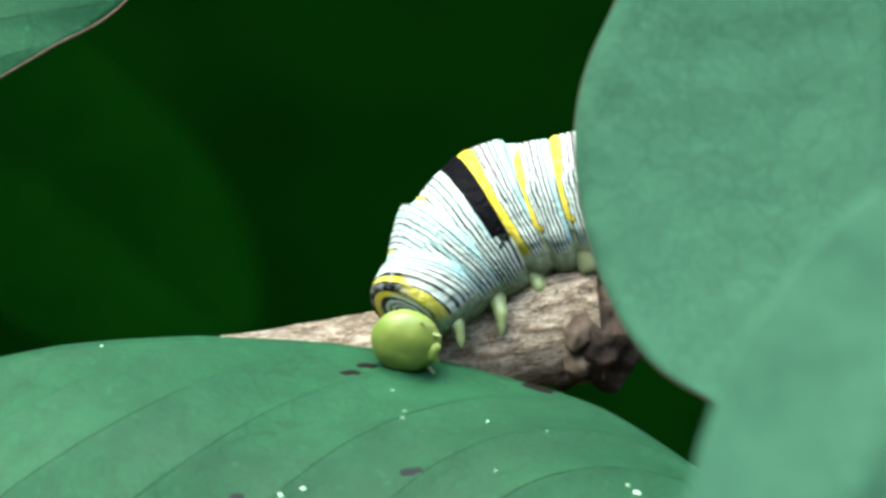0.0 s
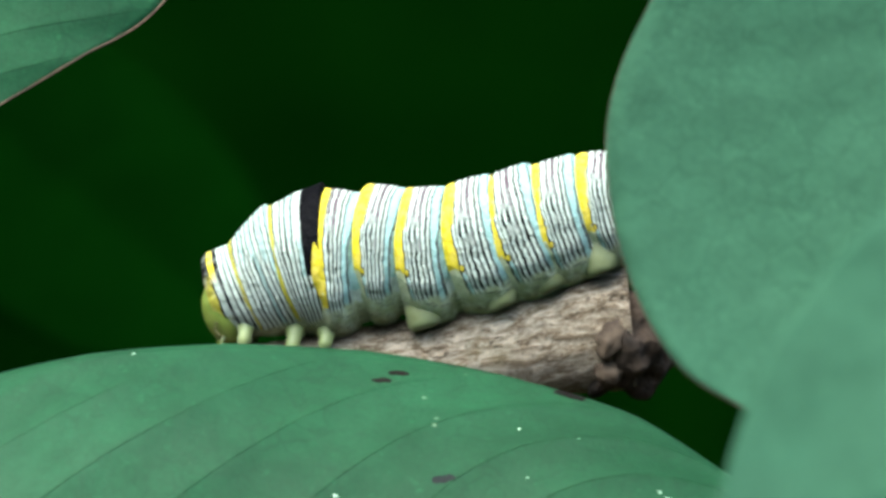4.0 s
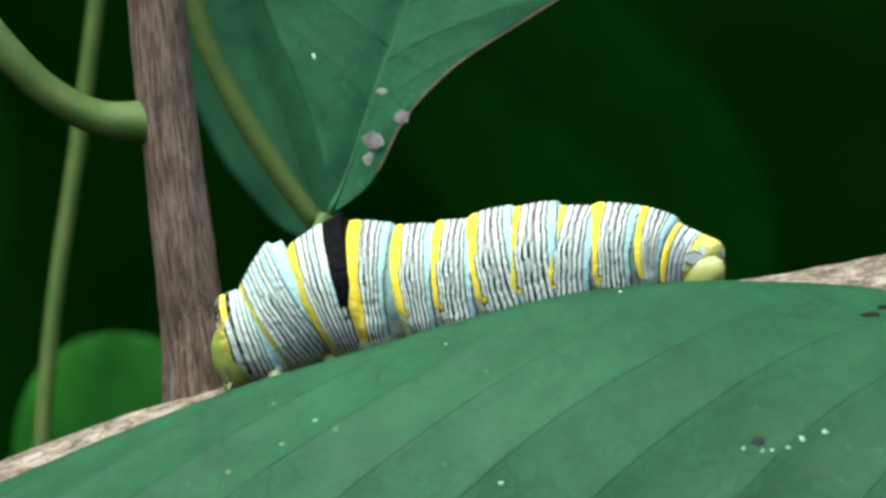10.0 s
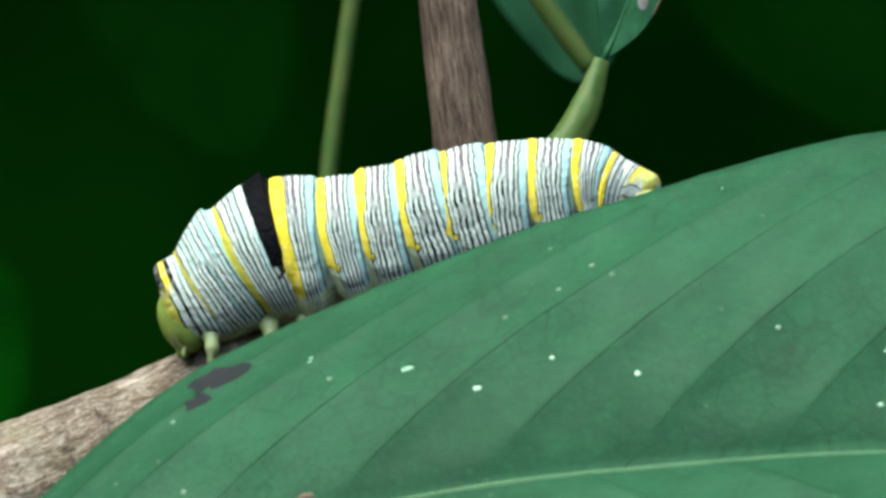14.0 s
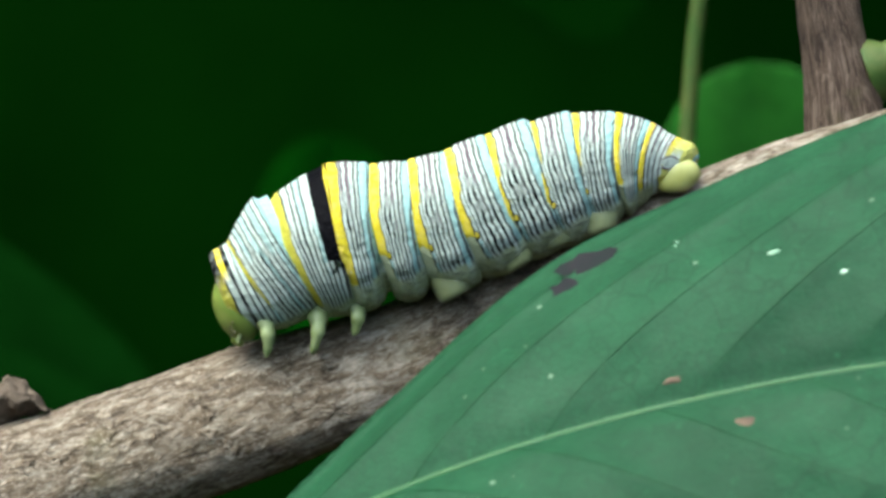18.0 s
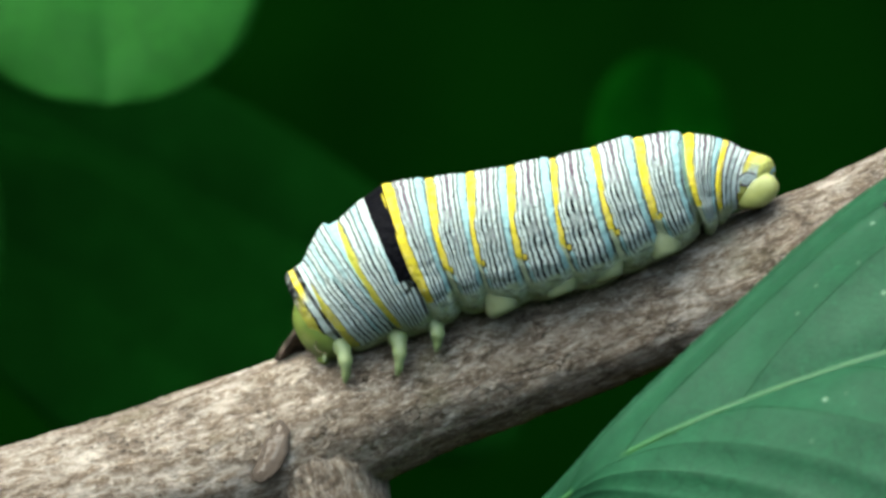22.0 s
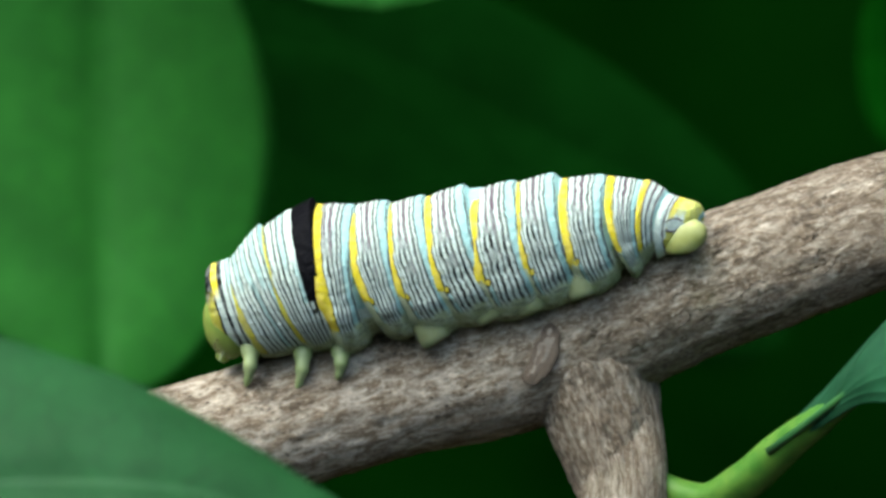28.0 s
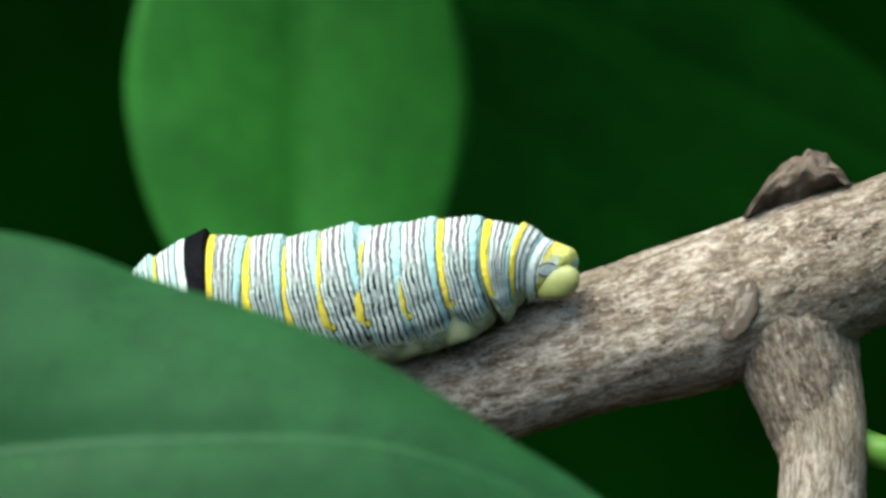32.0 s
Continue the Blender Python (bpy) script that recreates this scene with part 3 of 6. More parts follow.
def oval_blade(base, tip, half, turn=0.0, bend=0.0, blunt=1.8, **more):
    """A plain oval blade from base to tip; half: its half width in mm, turn: degrees by which it is turned about its midrib, bend: mm of sag away from the eye."""
    base, tip = np.array(base), np.array(tip)
    along = (tip - base) / np.linalg.norm(tip - base)
    sight = (base + tip) / 2 - np.array(EYE)
    sight /= np.linalg.norm(sight)
    side = np.cross(along, sight)
    side /= np.linalg.norm(side)
    back = np.cross(side, along)
    side = side * math.cos(radians(turn)) + back * math.sin(radians(turn))
    mid, a, b = [], [], []
    for k in range(15):
        u = 0.5 - 0.5 * math.cos(math.pi * k / 14)
        m = base + (tip - base) * u + sight * bend * MM * math.sin(math.pi * u)
        w = half * MM * max(1 - abs(2 * u - 1) ** blunt, 0.0) ** 0.5
        mid.append(m)
        a.append(m + side * w)
        b.append(m - side * w)
    return Blade(mid, a, b, **more)


on_shrub(link("trunk", tube([(-0.34, 0.36, 0.0), (-0.335, 0.36, 0.6), (-0.27, 0.345, 1.06), (-0.15625, 0.33902, 1.17701), (-0.13591, 0.34804, 1.18354)], [9.0, 9.0, 8.6, 6.4, 4.4], 140, 32, 0.3, lump=0.8), BARK))
twig = on_shrub(link("main_twig", tube([
    (-0.15625, 0.33902, 1.17701), (-0.13591, 0.34803, 1.18329), (-0.11908, 0.35435, 1.18847), (-0.10956, 0.35748, 1.19105), (-0.10284, 0.35952, 1.19320), (-0.09560, 0.36154, 1.19534), (-0.08833, 0.36341, 1.19754), (-0.07975, 0.36540, 1.20049), (-0.07502, 0.36639, 1.20231), (-0.07035, 0.36730, 1.20406),
    (-0.06196, 0.36876, 1.20711), (-0.05354, 0.37001, 1.21016), (-0.04362, 0.37120, 1.21368), (-0.03462, 0.37198, 1.21758), (-0.00848, 0.37280, 1.22874), (0.00901, 0.37239, 1.23344), (0.04825, 0.36861, 1.24093), (0.05618, 0.36733, 1.24226), (0.06407, 0.36586, 1.24381), (0.06996, 0.36461, 1.24517), (0.07411, 0.36367, 1.24612), (0.07719, 0.36300, 1.24639)],
    [6.5, 6.3, 6.1, 6.0, 6.0, 6.1, 6.7, 7.1, 6.8, 6.2, 5.8, 5.6, 5.2, 4.7, 4.6, 4.5, 4.4, 4.5, 4.7, 5.0, 5.6, 5.6],
    640, 96, 0.17, caps=(True, True), lump=0.55), BARK))
tagged(twig, "grey-brown twig with a broken stump end")
stump = on_shrub(link("stump_end", blob((0, 0, 0), (4.1, 5.0, 4.6), 40, 56, (0, 22, 0), 0.4, 3.0), STUMP_DARK, None, "dark splintered end of the stump"))
stump.matrix_basis = Matrix.Translation(Vector((0.07660, 0.36270, 1.24483)))
knot = on_shrub(link("stump_knot", blob((0, 0, 0), (1.25, 0.9, 2.0), 16, 24, (0, 20, 0), 0.25, 8.0), KNOT_BROWN, None, "rounded bark knot"))
knot.matrix_basis = Matrix.Translation(Vector((0.07440, 0.35823, 1.24471)))
lower_knot = on_shrub(link("stump_knot", blob((0, 0, 0), (1.2, 0.9, 1.3), 16, 24, (0, -20, 0), 0.3, 5.0), KNOT_BROWN, None, "rounded bark knot"))
lower_knot.matrix_basis = Matrix.Translation(Vector((0.07436, 0.35940, 1.24191)))
splinter = on_shrub(link("splinter", blob((0, 0, 0), (0.7, 0.6, 1.1), 12, 16, (0, 20, 0), 0.4, 4.0), BARK))
splinter.matrix_basis = Matrix.Translation(Vector((0.07581, 0.36146, 1.25221)))
on_shrub(link("side_twig", tube([(-0.07988, 0.37151, 1.20126), (-0.07938, 0.37059, 1.19898), (-0.07832, 0.36804, 1.19622), (-0.07703, 0.36551, 1.19325), (-0.07572, 0.36408, 1.19005), (-0.07497, 0.36260, 1.18688), (-0.07503, 0.36189, 1.18247), (-0.07535, 0.36136, 1.17461), (-0.07610, 0.36241, 1.16465)], [3.6, 4.8, 5.3, 4.8, 4.0, 3.7, 3.75, 3.6, 3.0], 180, 64, 0.14, lump=0.4, seed=5.0), BARK, None, "short downward side twig"))
on_shrub(link("branch_collar", tube([(-0.0806, 0.3634, 1.2046), (-0.0797, 0.3640, 1.2004), (-0.0785, 0.3642, 1.1962), (-0.0771, 0.3642, 1.1918), (-0.0759, 0.3640, 1.1872), (-0.0752, 0.3640, 1.1830)], [2.8, 4.7, 5.2, 4.8, 3.9, 3.3], 140, 64, 0.25, lump=0.6, seed=3.0), BARK, None, "swollen bark where the side twig leaves"))
on_shrub(link("upright_stem", tube([(-0.00290, 0.37482, 1.22967), (-0.00351, 0.37514, 1.23724), (-0.00427, 0.37560, 1.24235), (-0.00604, 0.37586, 1.25564), (-0.00773, 0.37527, 1.27097), (-0.00897, 0.37579, 1.28772), (-0.00999, 0.37526, 1.31289)], [4.2, 3.4, 2.95, 2.6, 2.5, 2.45, 2.4], 220, 36, 0.12, lump=0.4, seed=9.0), BARK_STEM, None, "upright brown stem"))
on_shrub(link("green_shoot", tube([(-0.00767, 0.37620, 1.25980), (-0.01283, 0.37500, 1.26009), (-0.01709, 0.37351, 1.26198), (-0.02082, 0.37175, 1.26524), (-0.02383, 0.37086, 1.26914), (-0.02797, 0.37120, 1.27635)], [2.1, 1.6, 1.55, 1.5, 1.4, 1.3], 60, 20, 0.06, lump=0.25), STALK_GREEN, None, "green shoot"))
on_shrub(link("petiole", tube([(-0.00127, 0.37592, 1.23961), (0.00099, 0.37584, 1.24039), (0.00399, 0.37551, 1.24317), (0.00624, 0.37601, 1.24708), (0.00774, 0.37641, 1.25150)], [3.2, 2.3, 1.7, 1.4, 0.7], 70, 24, 0.10, lump=0.3), STALK_GREEN, None, "green leaf stalk"))
on_shrub(link("leaf_stalk", tube([(-0.00604, 0.41690, 1.28233), (-0.00284, 0.41869, 1.27292), (0.00206, 0.42010, 1.26430), (0.00753, 0.42113, 1.25675)], [1.1, 1.1, 1.1, 1.0], 40, 14), STALK_GREEN))
on_shrub(link("leaf_stalk", tube([(-0.01465, 0.44063, 1.29017), (-0.01570, 0.44231, 1.28134), (-0.01728, 0.44436, 1.26888), (-0.01989, 0.44673, 1.25038), (-0.02128, 0.44824, 1.23362)], [1.0, 0.95, 0.95, 0.9, 0.9], 40, 14), STALK_GREEN))
on_shrub(link("petiole", tube([(-0.07539, 0.36409, 1.18817), (-0.07130, 0.36383, 1.18638), (-0.06777, 0.36245, 1.18577), (-0.06419, 0.36061, 1.18739), (-0.06026, 0.35784, 1.19042), (-0.05606, 0.35453, 1.19326), (-0.05171, 0.35119, 1.19561)], [1.6, 1.5, 1.55, 1.75, 1.6, 1.2, 0.4], 90, 24, 0.08, lump=0.2), STALK_LIME, None, "thick bright green leaf stalk"))
scar = on_shrub(link("bark_scar", blob((0, 0, 0), (1, 1, 1), bumpy=0.1), DEAD_BROWN))
scar.matrix_basis = Matrix.Translation(Vector((-0.08160, 0.35802, 1.19848))) @ Euler((0, radians(25), 0)).to_matrix().to_4x4() @ Matrix.Diagonal((1.5, 0.4, 2.9, 1))


def bud_scale():
    """A dry curled scale that stands on the twig above the fork."""
    rows, uv = [], []
    p0, p1, top = (np.array(p) for p in ((-0.08204, 0.36330, 1.20651), (-0.07300, 0.36515, 1.20976), (-0.07724, 0.36368, 1.21235)))
    for i, u in enumerate(np.linspace(0, 1, 40)):
        row = []
        for j, v in enumerate(np.linspace(0, 1, 18)):
            base = p0 + (p1 - p0) * u
            tall = (top - (p0 + p1) / 2) * (1 - abs(2 * u - 0.95) ** 2.2) * (1 + 0.16 * noise.noise(Vector((u * 14, 1.5, 0))))
            p = base + tall * v + np.array((0, -0.0016 * math.sin(math.pi * v) + 0.0008 * noise.noise(Vector((u * 5, v * 3, 2))) + 0.0005 * noise.noise(Vector((u * 17, v * 11, 5))), 0.0004 * noise.noise(Vector((u * 9, v * 4, 7)))))
            row.append(p)
        rows.append(row)
    grid = np.concatenate([np.array(rows), (np.array(rows) + np.array((0, 0.0007, 0)))[:, ::-1]], axis=1)
    return sheet(grid, True, None, (True, True))


on_shrub(link("bud_scale", bud_scale(), DEAD_BROWN, None, "dry curled brown bud scale"))

face = on_shrub(link("scar_face", blob((0, 0, 0), (1.0, 0.2, 2.15), 20, 28, (0, 25, 0), 0.3), SCAR_GREY, None, "grey oval leaf scar"))
face.matrix_basis = Matrix.Translation(Vector((-0.08151, 0.35783, 1.19857)))

# the large leaf in front of the twig
front = Blade(
    [(-0.06128, 0.35664, 1.19020), (-0.05599, 0.35253, 1.19406), (-0.05122, 0.34723, 1.19747), (-0.03289, 0.34239, 1.20513), (-0.00514, 0.34076, 1.21181), (0.02070, 0.33906, 1.21446), (0.04765, 0.33625, 1.21624), (0.06403, 0.33725, 1.22237), (0.09021, 0.33945, 1.22328)],
    [(-0.06128, 0.35664, 1.19020), (-0.06009, 0.35688, 1.19185), (-0.05583, 0.35613, 1.19592), (-0.05143, 0.35530, 1.20010), (-0.04073, 0.35651, 1.21115), (-0.03036, 0.35714, 1.22024), (-0.00894, 0.35657, 1.23068), (0.01194, 0.35580, 1.23775), (0.02874, 0.35535, 1.24219), (0.04039, 0.35711, 1.24342), (0.05138, 0.35976, 1.24347), (0.06449, 0.35789, 1.24135), (0.07452, 0.35325, 1.23780), (0.08291, 0.34686, 1.23133), (0.09021, 0.33945, 1.22328)],
    [(-0.06128, 0.35664, 1.19020), (-0.05748, 0.35428, 1.19201), (-0.05235, 0.34905, 1.19441), (-0.04788, 0.34364, 1.19463), (-0.03182, 0.33444, 1.19428), (-0.00860, 0.33182, 1.19304), (0.02227, 0.32523, 1.19806), (0.04589, 0.32477, 1.20027), (0.06225, 0.32803, 1.20887), (0.09021, 0.33945, 1.22328)],
    pairs=14, puff=0.5, arch=0.10, slant=0.22, wave=0.5)
front_leaf = on_shrub(leaf_part("leaf", front, LEAF_NEAR, None, "large green leaf with sunken side veins, dark spots and flecks", True, RIB_GREEN, 420, 34, 0.36, 0.04, RIB_DARK))

upper = Blade(
    [(0.00774, 0.37641, 1.25150), (0.00925, 0.37691, 1.25493), (0.01203, 0.37753, 1.26334), (0.01513, 0.37893, 1.27199), (0.01987, 0.38161, 1.28744), (0.02620, 0.38241, 1.30714)],
    [(0.00774, 0.37641, 1.25150), (0.00746, 0.37680, 1.25593), (0.00461, 0.37844, 1.26496), (0.00148, 0.38112, 1.27274), (-0.00050, 0.38353, 1.29021), (0.02620, 0.38241, 1.30714)],
    [(0.00774, 0.37641, 1.25150), (0.01142, 0.37594, 1.25420), (0.01476, 0.37489, 1.26036), (0.01959, 0.37487, 1.26517), (0.02875, 0.37421, 1.27118), (0.03649, 0.37450, 1.27667), (0.04098, 0.37738, 1.28949), (0.02620, 0.38241, 1.30714)],
    pairs=9, puff=0.2, arch=0.06, slant=0.14)
upper_leaf = on_shrub(leaf_part("leaf", upper, LEAF_BACK, None, "green leaf with a brown nibbled edge", True, RIB_DARK, 120, 20, 0.3, 0.05, LEAF_BACK))

near_a = Blade(
    [(0.08689, 0.30405, 1.27925), (0.08648, 0.30379, 1.25723), (0.08299, 0.30305, 1.24195), (0.07452, 0.30435, 1.23224)],
    [(0.08689, 0.30405, 1.27925), (0.07339, 0.30908, 1.27323), (0.06768, 0.31124, 1.26460), (0.06451, 0.31155, 1.25574), (0.06538, 0.31005, 1.24463), (0.06916, 0.30724, 1.23619), (0.07452, 0.30435, 1.23224)],
    [(0.08689, 0.30405, 1.27925), (0.10092, 0.30121, 1.26376), (0.09995, 0.29941, 1.24613), (0.08732, 0.30181, 1.23382), (0.07452, 0.30435, 1.23224)],
    pairs=9, puff=0.12, arch=0.04, slant=0.2)
near_leaf = on_shrub(leaf_part("leaf", near_a, LEAF_SIDE, None, "rounded pale green leaf close by", True, LEAF_SIDE, 80, 14, 0.35, 0.10))
near_b = Blade(
    [(0.08388, 0.24029, 1.24229), (0.07397, 0.24094, 1.23149), (0.06623, 0.24123, 1.22058), (0.05879, 0.24077, 1.20887)],
    [(0.08388, 0.24029, 1.24229), (0.06971, 0.24518, 1.23990), (0.06212, 0.24629, 1.23190), (0.05808, 0.24512, 1.22349), (0.05633, 0.24305, 1.21591), (0.05879, 0.24077, 1.20887)],
    [(0.08388, 0.24029, 1.24229), (0.08604, 0.23750, 1.22660), (0.07517, 0.23711, 1.21146), (0.05879, 0.24077, 1.20887)],
    pairs=9, puff=0.1, arch=0.04, slant=0.2)
on_shrub(leaf_part("leaf", near_b, LEAF_SIDE, None, "pale green leaf close by", True, LEAF_SIDE, 80, 14, 0.35, 0.10))
corner = Blade(
    [(-0.13657, 0.25574, 1.19320), (-0.11874, 0.26216, 1.18933), (-0.10076, 0.26855, 1.19022), (-0.08655, 0.27449, 1.18957), (-0.06924, 0.28308, 1.18163)],
    [(-0.13657, 0.25574, 1.19320), (-0.12612, 0.26445, 1.20353), (-0.11344, 0.27120, 1.20425), (-0.10364, 0.27513, 1.20087), (-0.09214, 0.27917, 1.19668), (-0.08130, 0.28133, 1.19048), (-0.07420, 0.28206, 1.18590), (-0.06924, 0.28308, 1.18163)],
    [(-0.13657, 0.25574, 1.19320), (-0.12099, 0.25805, 1.17624), (-0.09934, 0.26474, 1.17355), (-0.08235, 0.27387, 1.17585), (-0.06924, 0.28308, 1.18163)],
    pairs=9, puff=0.07, arch=0.06, slant=0.22)
corner_leaf = on_shrub(leaf_part("leaf", corner, LEAF_FRONT, None, "dark green leaf close by", False, RIB_GREEN, 100, 16, 0.3, 0.1, LEAF_FRONT))



def rim(blade, ob, side, u0, u1, r):
    link("dry_margin", blade.rib_tube([(u, side * 0.998) for u in np.linspace(u0, u1, 26)], r, r, 0.0, 90), RIM_BROWN, ob)


rim(upper, upper_leaf, -1, 0.10, 0.9, 0.10)
rim(near_a, near_leaf, 1, 0.05, 0.98, 0.12)


def mark(blade, ob, name, material, u, v, long, wide, turn=0.0, seed=0.0):
    """A thin uneven spot that lies on a blade; long and wide in mm."""
    c = blade.at(u, v, 0.03)
    t = Vector(blade.at(min(u + 0.01, 1), v) - blade.at(u, v)).normalized()
    w = Vector(blade.at(u, v + 0.02) - blade.at(u, v)).normalized()
    n = t.cross(w).normalized()
    w = n.cross(t)
    rows = []
    for i, k in enumerate((0.02, 0.45, 0.8, 1.0)):
        row = []
        for j in range(18):
            a = 2 * math.pi * j / 18
            q = k * (1 + 0.45 * noise.noise(Vector((math.cos(a) * 1.7, math.sin(a) * 1.7, seed * 3.7))))
            x, y = long / 2 * q * math.cos(a + radians(turn)), wide / 2 * q * math.sin(a + radians(turn))
            row.append(Vector(c) + (t * x + w * y + n * (0.09 * (1 - k * k))) * MM)
        rows.append(row)
    link(name, sheet(rows, True, None, (True, False)), material, ob)


mark(front, front_leaf, "spot", SPOT_DARK, 0.7331, 0.855, 2.0, 1.1, 0.0, 0.0)
mark(front, front_leaf, "spot", SPOT_DARK, 0.7393, 0.904, 1.9, 1.2, 0.0, 1.0)
mark(front, front_leaf, "spot", SPOT_DARK, 0.8251, 0.979, 3.0, 1.4, 0.0, 2.0)
mark(front, front_leaf, "stain", STAIN, 0.7751, 0.436, 1.9, 1.1, 0.0, 3.0)
mark(front, front_leaf, "stain", STAIN, 0.6850, 0.392, 1.2, 0.8, 0.0, 4.0)
mark(front, front_leaf, "fleck", FLECK, 0.8090, 0.678, 0.3, 0.3, 0.0, 5.0)
mark(front, front_leaf, "fleck", FLECK, 0.8968, 0.452, 0.8, 0.4, 0.0, 6.0)
mark(front, front_leaf, "fleck", FLECK, 0.8911, 0.481, 0.4, 0.3, 0.0, 7.0)
mark(front, front_leaf, "fleck", FLECK, 0.7187, 0.408, 0.4, 0.3, 0.0, 8.0)
mark(front, front_leaf, "fleck", FLECK, 0.7071, 0.388, 0.4, 0.3, 0.0, 9.0)
mark(front, front_leaf, "fleck", FLECK, 0.8221, 0.430, 0.3, 0.2, 0.0, 10.0)
mark(front, front_leaf, "fleck", FLECK, 0.7009, 0.362, 0.4, 0.2, 0.0, 11.0)
mark(front, front_leaf, "fleck", FLECK, 0.6880, 0.362, 0.4, 0.2, 0.0, 12.0)
mark(front, front_leaf, "fleck", FLECK, 0.8408, 0.659, 0.2, 0.2, 0.0, 13.0)
mark(front, front_leaf, "fleck", FLECK, 0.3883, 0.465, 1.0, 0.4, 0.0, 14.0)
mark(front, front_leaf, "stain", STAIN, 0.2996, 0.767, 5.6, 3.4, 0.0, 15.0)
mark(front, front_leaf, "stain", STAIN, 0.2891, 0.700, 2.6, 1.8, 0.0, 16.0)
mark(front, front_leaf, "fleck", FLECK, 0.4567, 0.366, 0.4, 0.4, 0.0, 17.0)
mark(front, front_leaf, "fleck", FLECK, 0.4233, 0.315, 0.7, 0.4, 0.0, 18.0)
mark(front, front_leaf, "fleck", FLECK, 0.4994, 0.262, 0.5, 0.4, 0.0, 19.0)
mark(front, front_leaf, "fleck", FLECK, 0.6173, 0.238, 0.4, 0.3, 0.0, 20.0)
mark(front, front_leaf, "fleck", FLECK, 0.6298, 0.160, 0.4, 0.3, 0.0, 21.0)
mark(front, front_leaf, "fleck", FLECK, 0.6181, 0.107, 0.4, 0.3, 0.0, 22.0)
mark(front, front_leaf, "fleck", FLECK, 0.5639, 0.330, 0.3, 0.2, 0.0, 23.0)
mark(front, front_leaf, "fleck", FLECK, 0.5994, 0.977, 0.3, 0.2, 0.0, 24.0)
mark(front, front_leaf, "fleck", FLECK, 0.5189, 0.898, 0.2, 0.2, 0.0, 25.0)
mark(front, front_leaf, "fleck", FLECK, 0.3407, 0.653, 0.3, 0.2, 0.0, 26.0)
mark(front, front_leaf, "stain", STAIN, 0.6858, 0.391, 1.1, 0.9, 0.0, 27.0)
mark(front, front_leaf, "stain", STAIN, 0.7763, 0.432, 1.8, 0.9, 0.0, 28.0)
mark(front, front_leaf, "fleck", FLECK, 0.5634, 0.329, 0.3, 0.3, 0.0, 29.0)
mark(front, front_leaf, "fleck", FLECK, 0.7079, 0.383, 0.4, 0.2, 0.0, 30.0)
mark(front, front_leaf, "fleck", FLECK, 0.7192, 0.405, 0.4, 0.2, 0.0, 31.0)
mark(front, front_leaf, "fleck", FLECK, 0.7642, 0.289, 0.4, 0.3, 0.0, 32.0)
mark(front, front_leaf, "fleck", FLECK, 0.6782, 0.376, 0.3, 0.2, 0.0, 33.0)
mark(front, front_leaf, "fleck", FLECK, 0.6928, 0.361, 0.3, 0.2, 0.0, 34.0)
mark(front, front_leaf, "stain", RIM_BROWN, 0.3472, 0.078, 1.6, 0.6, 0.0, 35.0)
mark(front, front_leaf, "fleck", FLECK, 0.3412, 0.667, 0.4, 0.2, 0.0, 36.0)
mark(front, front_leaf, "stain", RIM_BROWN, 0.3853, -0.200, 1.6, 1.0, 0.0, 37.0)
mark(upper, upper_leaf, "patch", PATCH, 0.1525, -0.458, 1.7, 2.6, 0.0, 38.0)
mark(upper, upper_leaf, "patch", PATCH, 0.1218, -0.524, 1.2, 1.2, 0.0, 39.0)
mark(upper, upper_leaf, "patch", PATCH, 0.1831, -0.914, 1.2, 1.6, 0.0, 40.0)
mark(upper, upper_leaf, "patch", PATCH, 0.2470, -0.119, 0.6, 1.6, 0.0, 41.0)
mark(upper, upper_leaf, "fleck", FLECK, 0.2780, 0.674, 0.5, 0.3, 0.0, 42.0)

# ---- leaves of the shrub behind ----
rear = new("background_shrub")
rear.location = (0.42, 0.8, 0.0)
tagged(rear, "green broad-leaved shrub, light and shade put into its leaf colours", "shrub")
rear_inverse = Matrix.Translation((-0.42, -0.8, 0.0))


def rear_leaf(base, tip, half, material, turn=0.0, bend=0.0, **more):
    ob = leaf_part("leaf", oval_blade(base, tip, half, turn, bend, pairs=8, puff=0.1, arch=0.05, **more), material, None, "", False, material, 60, 10, 0.3)
    ob.parent, ob.matrix_parent_inverse = rear, rear_inverse


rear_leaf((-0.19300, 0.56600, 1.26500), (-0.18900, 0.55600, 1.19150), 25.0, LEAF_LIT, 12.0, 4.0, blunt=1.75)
rear_leaf((-0.09800, 0.74360, 1.26800), (-0.09850, 0.74200, 1.23100), 13.0, LEAF_HALF_SHADE, 10.0, 3.0, blunt=2.5)
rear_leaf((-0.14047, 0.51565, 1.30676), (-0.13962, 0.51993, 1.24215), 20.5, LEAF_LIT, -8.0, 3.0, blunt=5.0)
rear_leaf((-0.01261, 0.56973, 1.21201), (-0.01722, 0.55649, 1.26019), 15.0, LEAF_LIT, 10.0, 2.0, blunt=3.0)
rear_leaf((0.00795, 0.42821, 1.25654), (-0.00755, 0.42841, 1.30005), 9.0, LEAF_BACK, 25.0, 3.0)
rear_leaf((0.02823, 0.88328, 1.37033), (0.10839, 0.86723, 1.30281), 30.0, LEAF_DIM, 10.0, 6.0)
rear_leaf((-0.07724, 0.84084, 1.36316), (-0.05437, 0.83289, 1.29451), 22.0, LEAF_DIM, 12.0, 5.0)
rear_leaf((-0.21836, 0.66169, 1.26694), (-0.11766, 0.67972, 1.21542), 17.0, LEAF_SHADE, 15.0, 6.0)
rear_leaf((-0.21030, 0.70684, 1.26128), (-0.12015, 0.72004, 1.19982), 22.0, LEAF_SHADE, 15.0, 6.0)
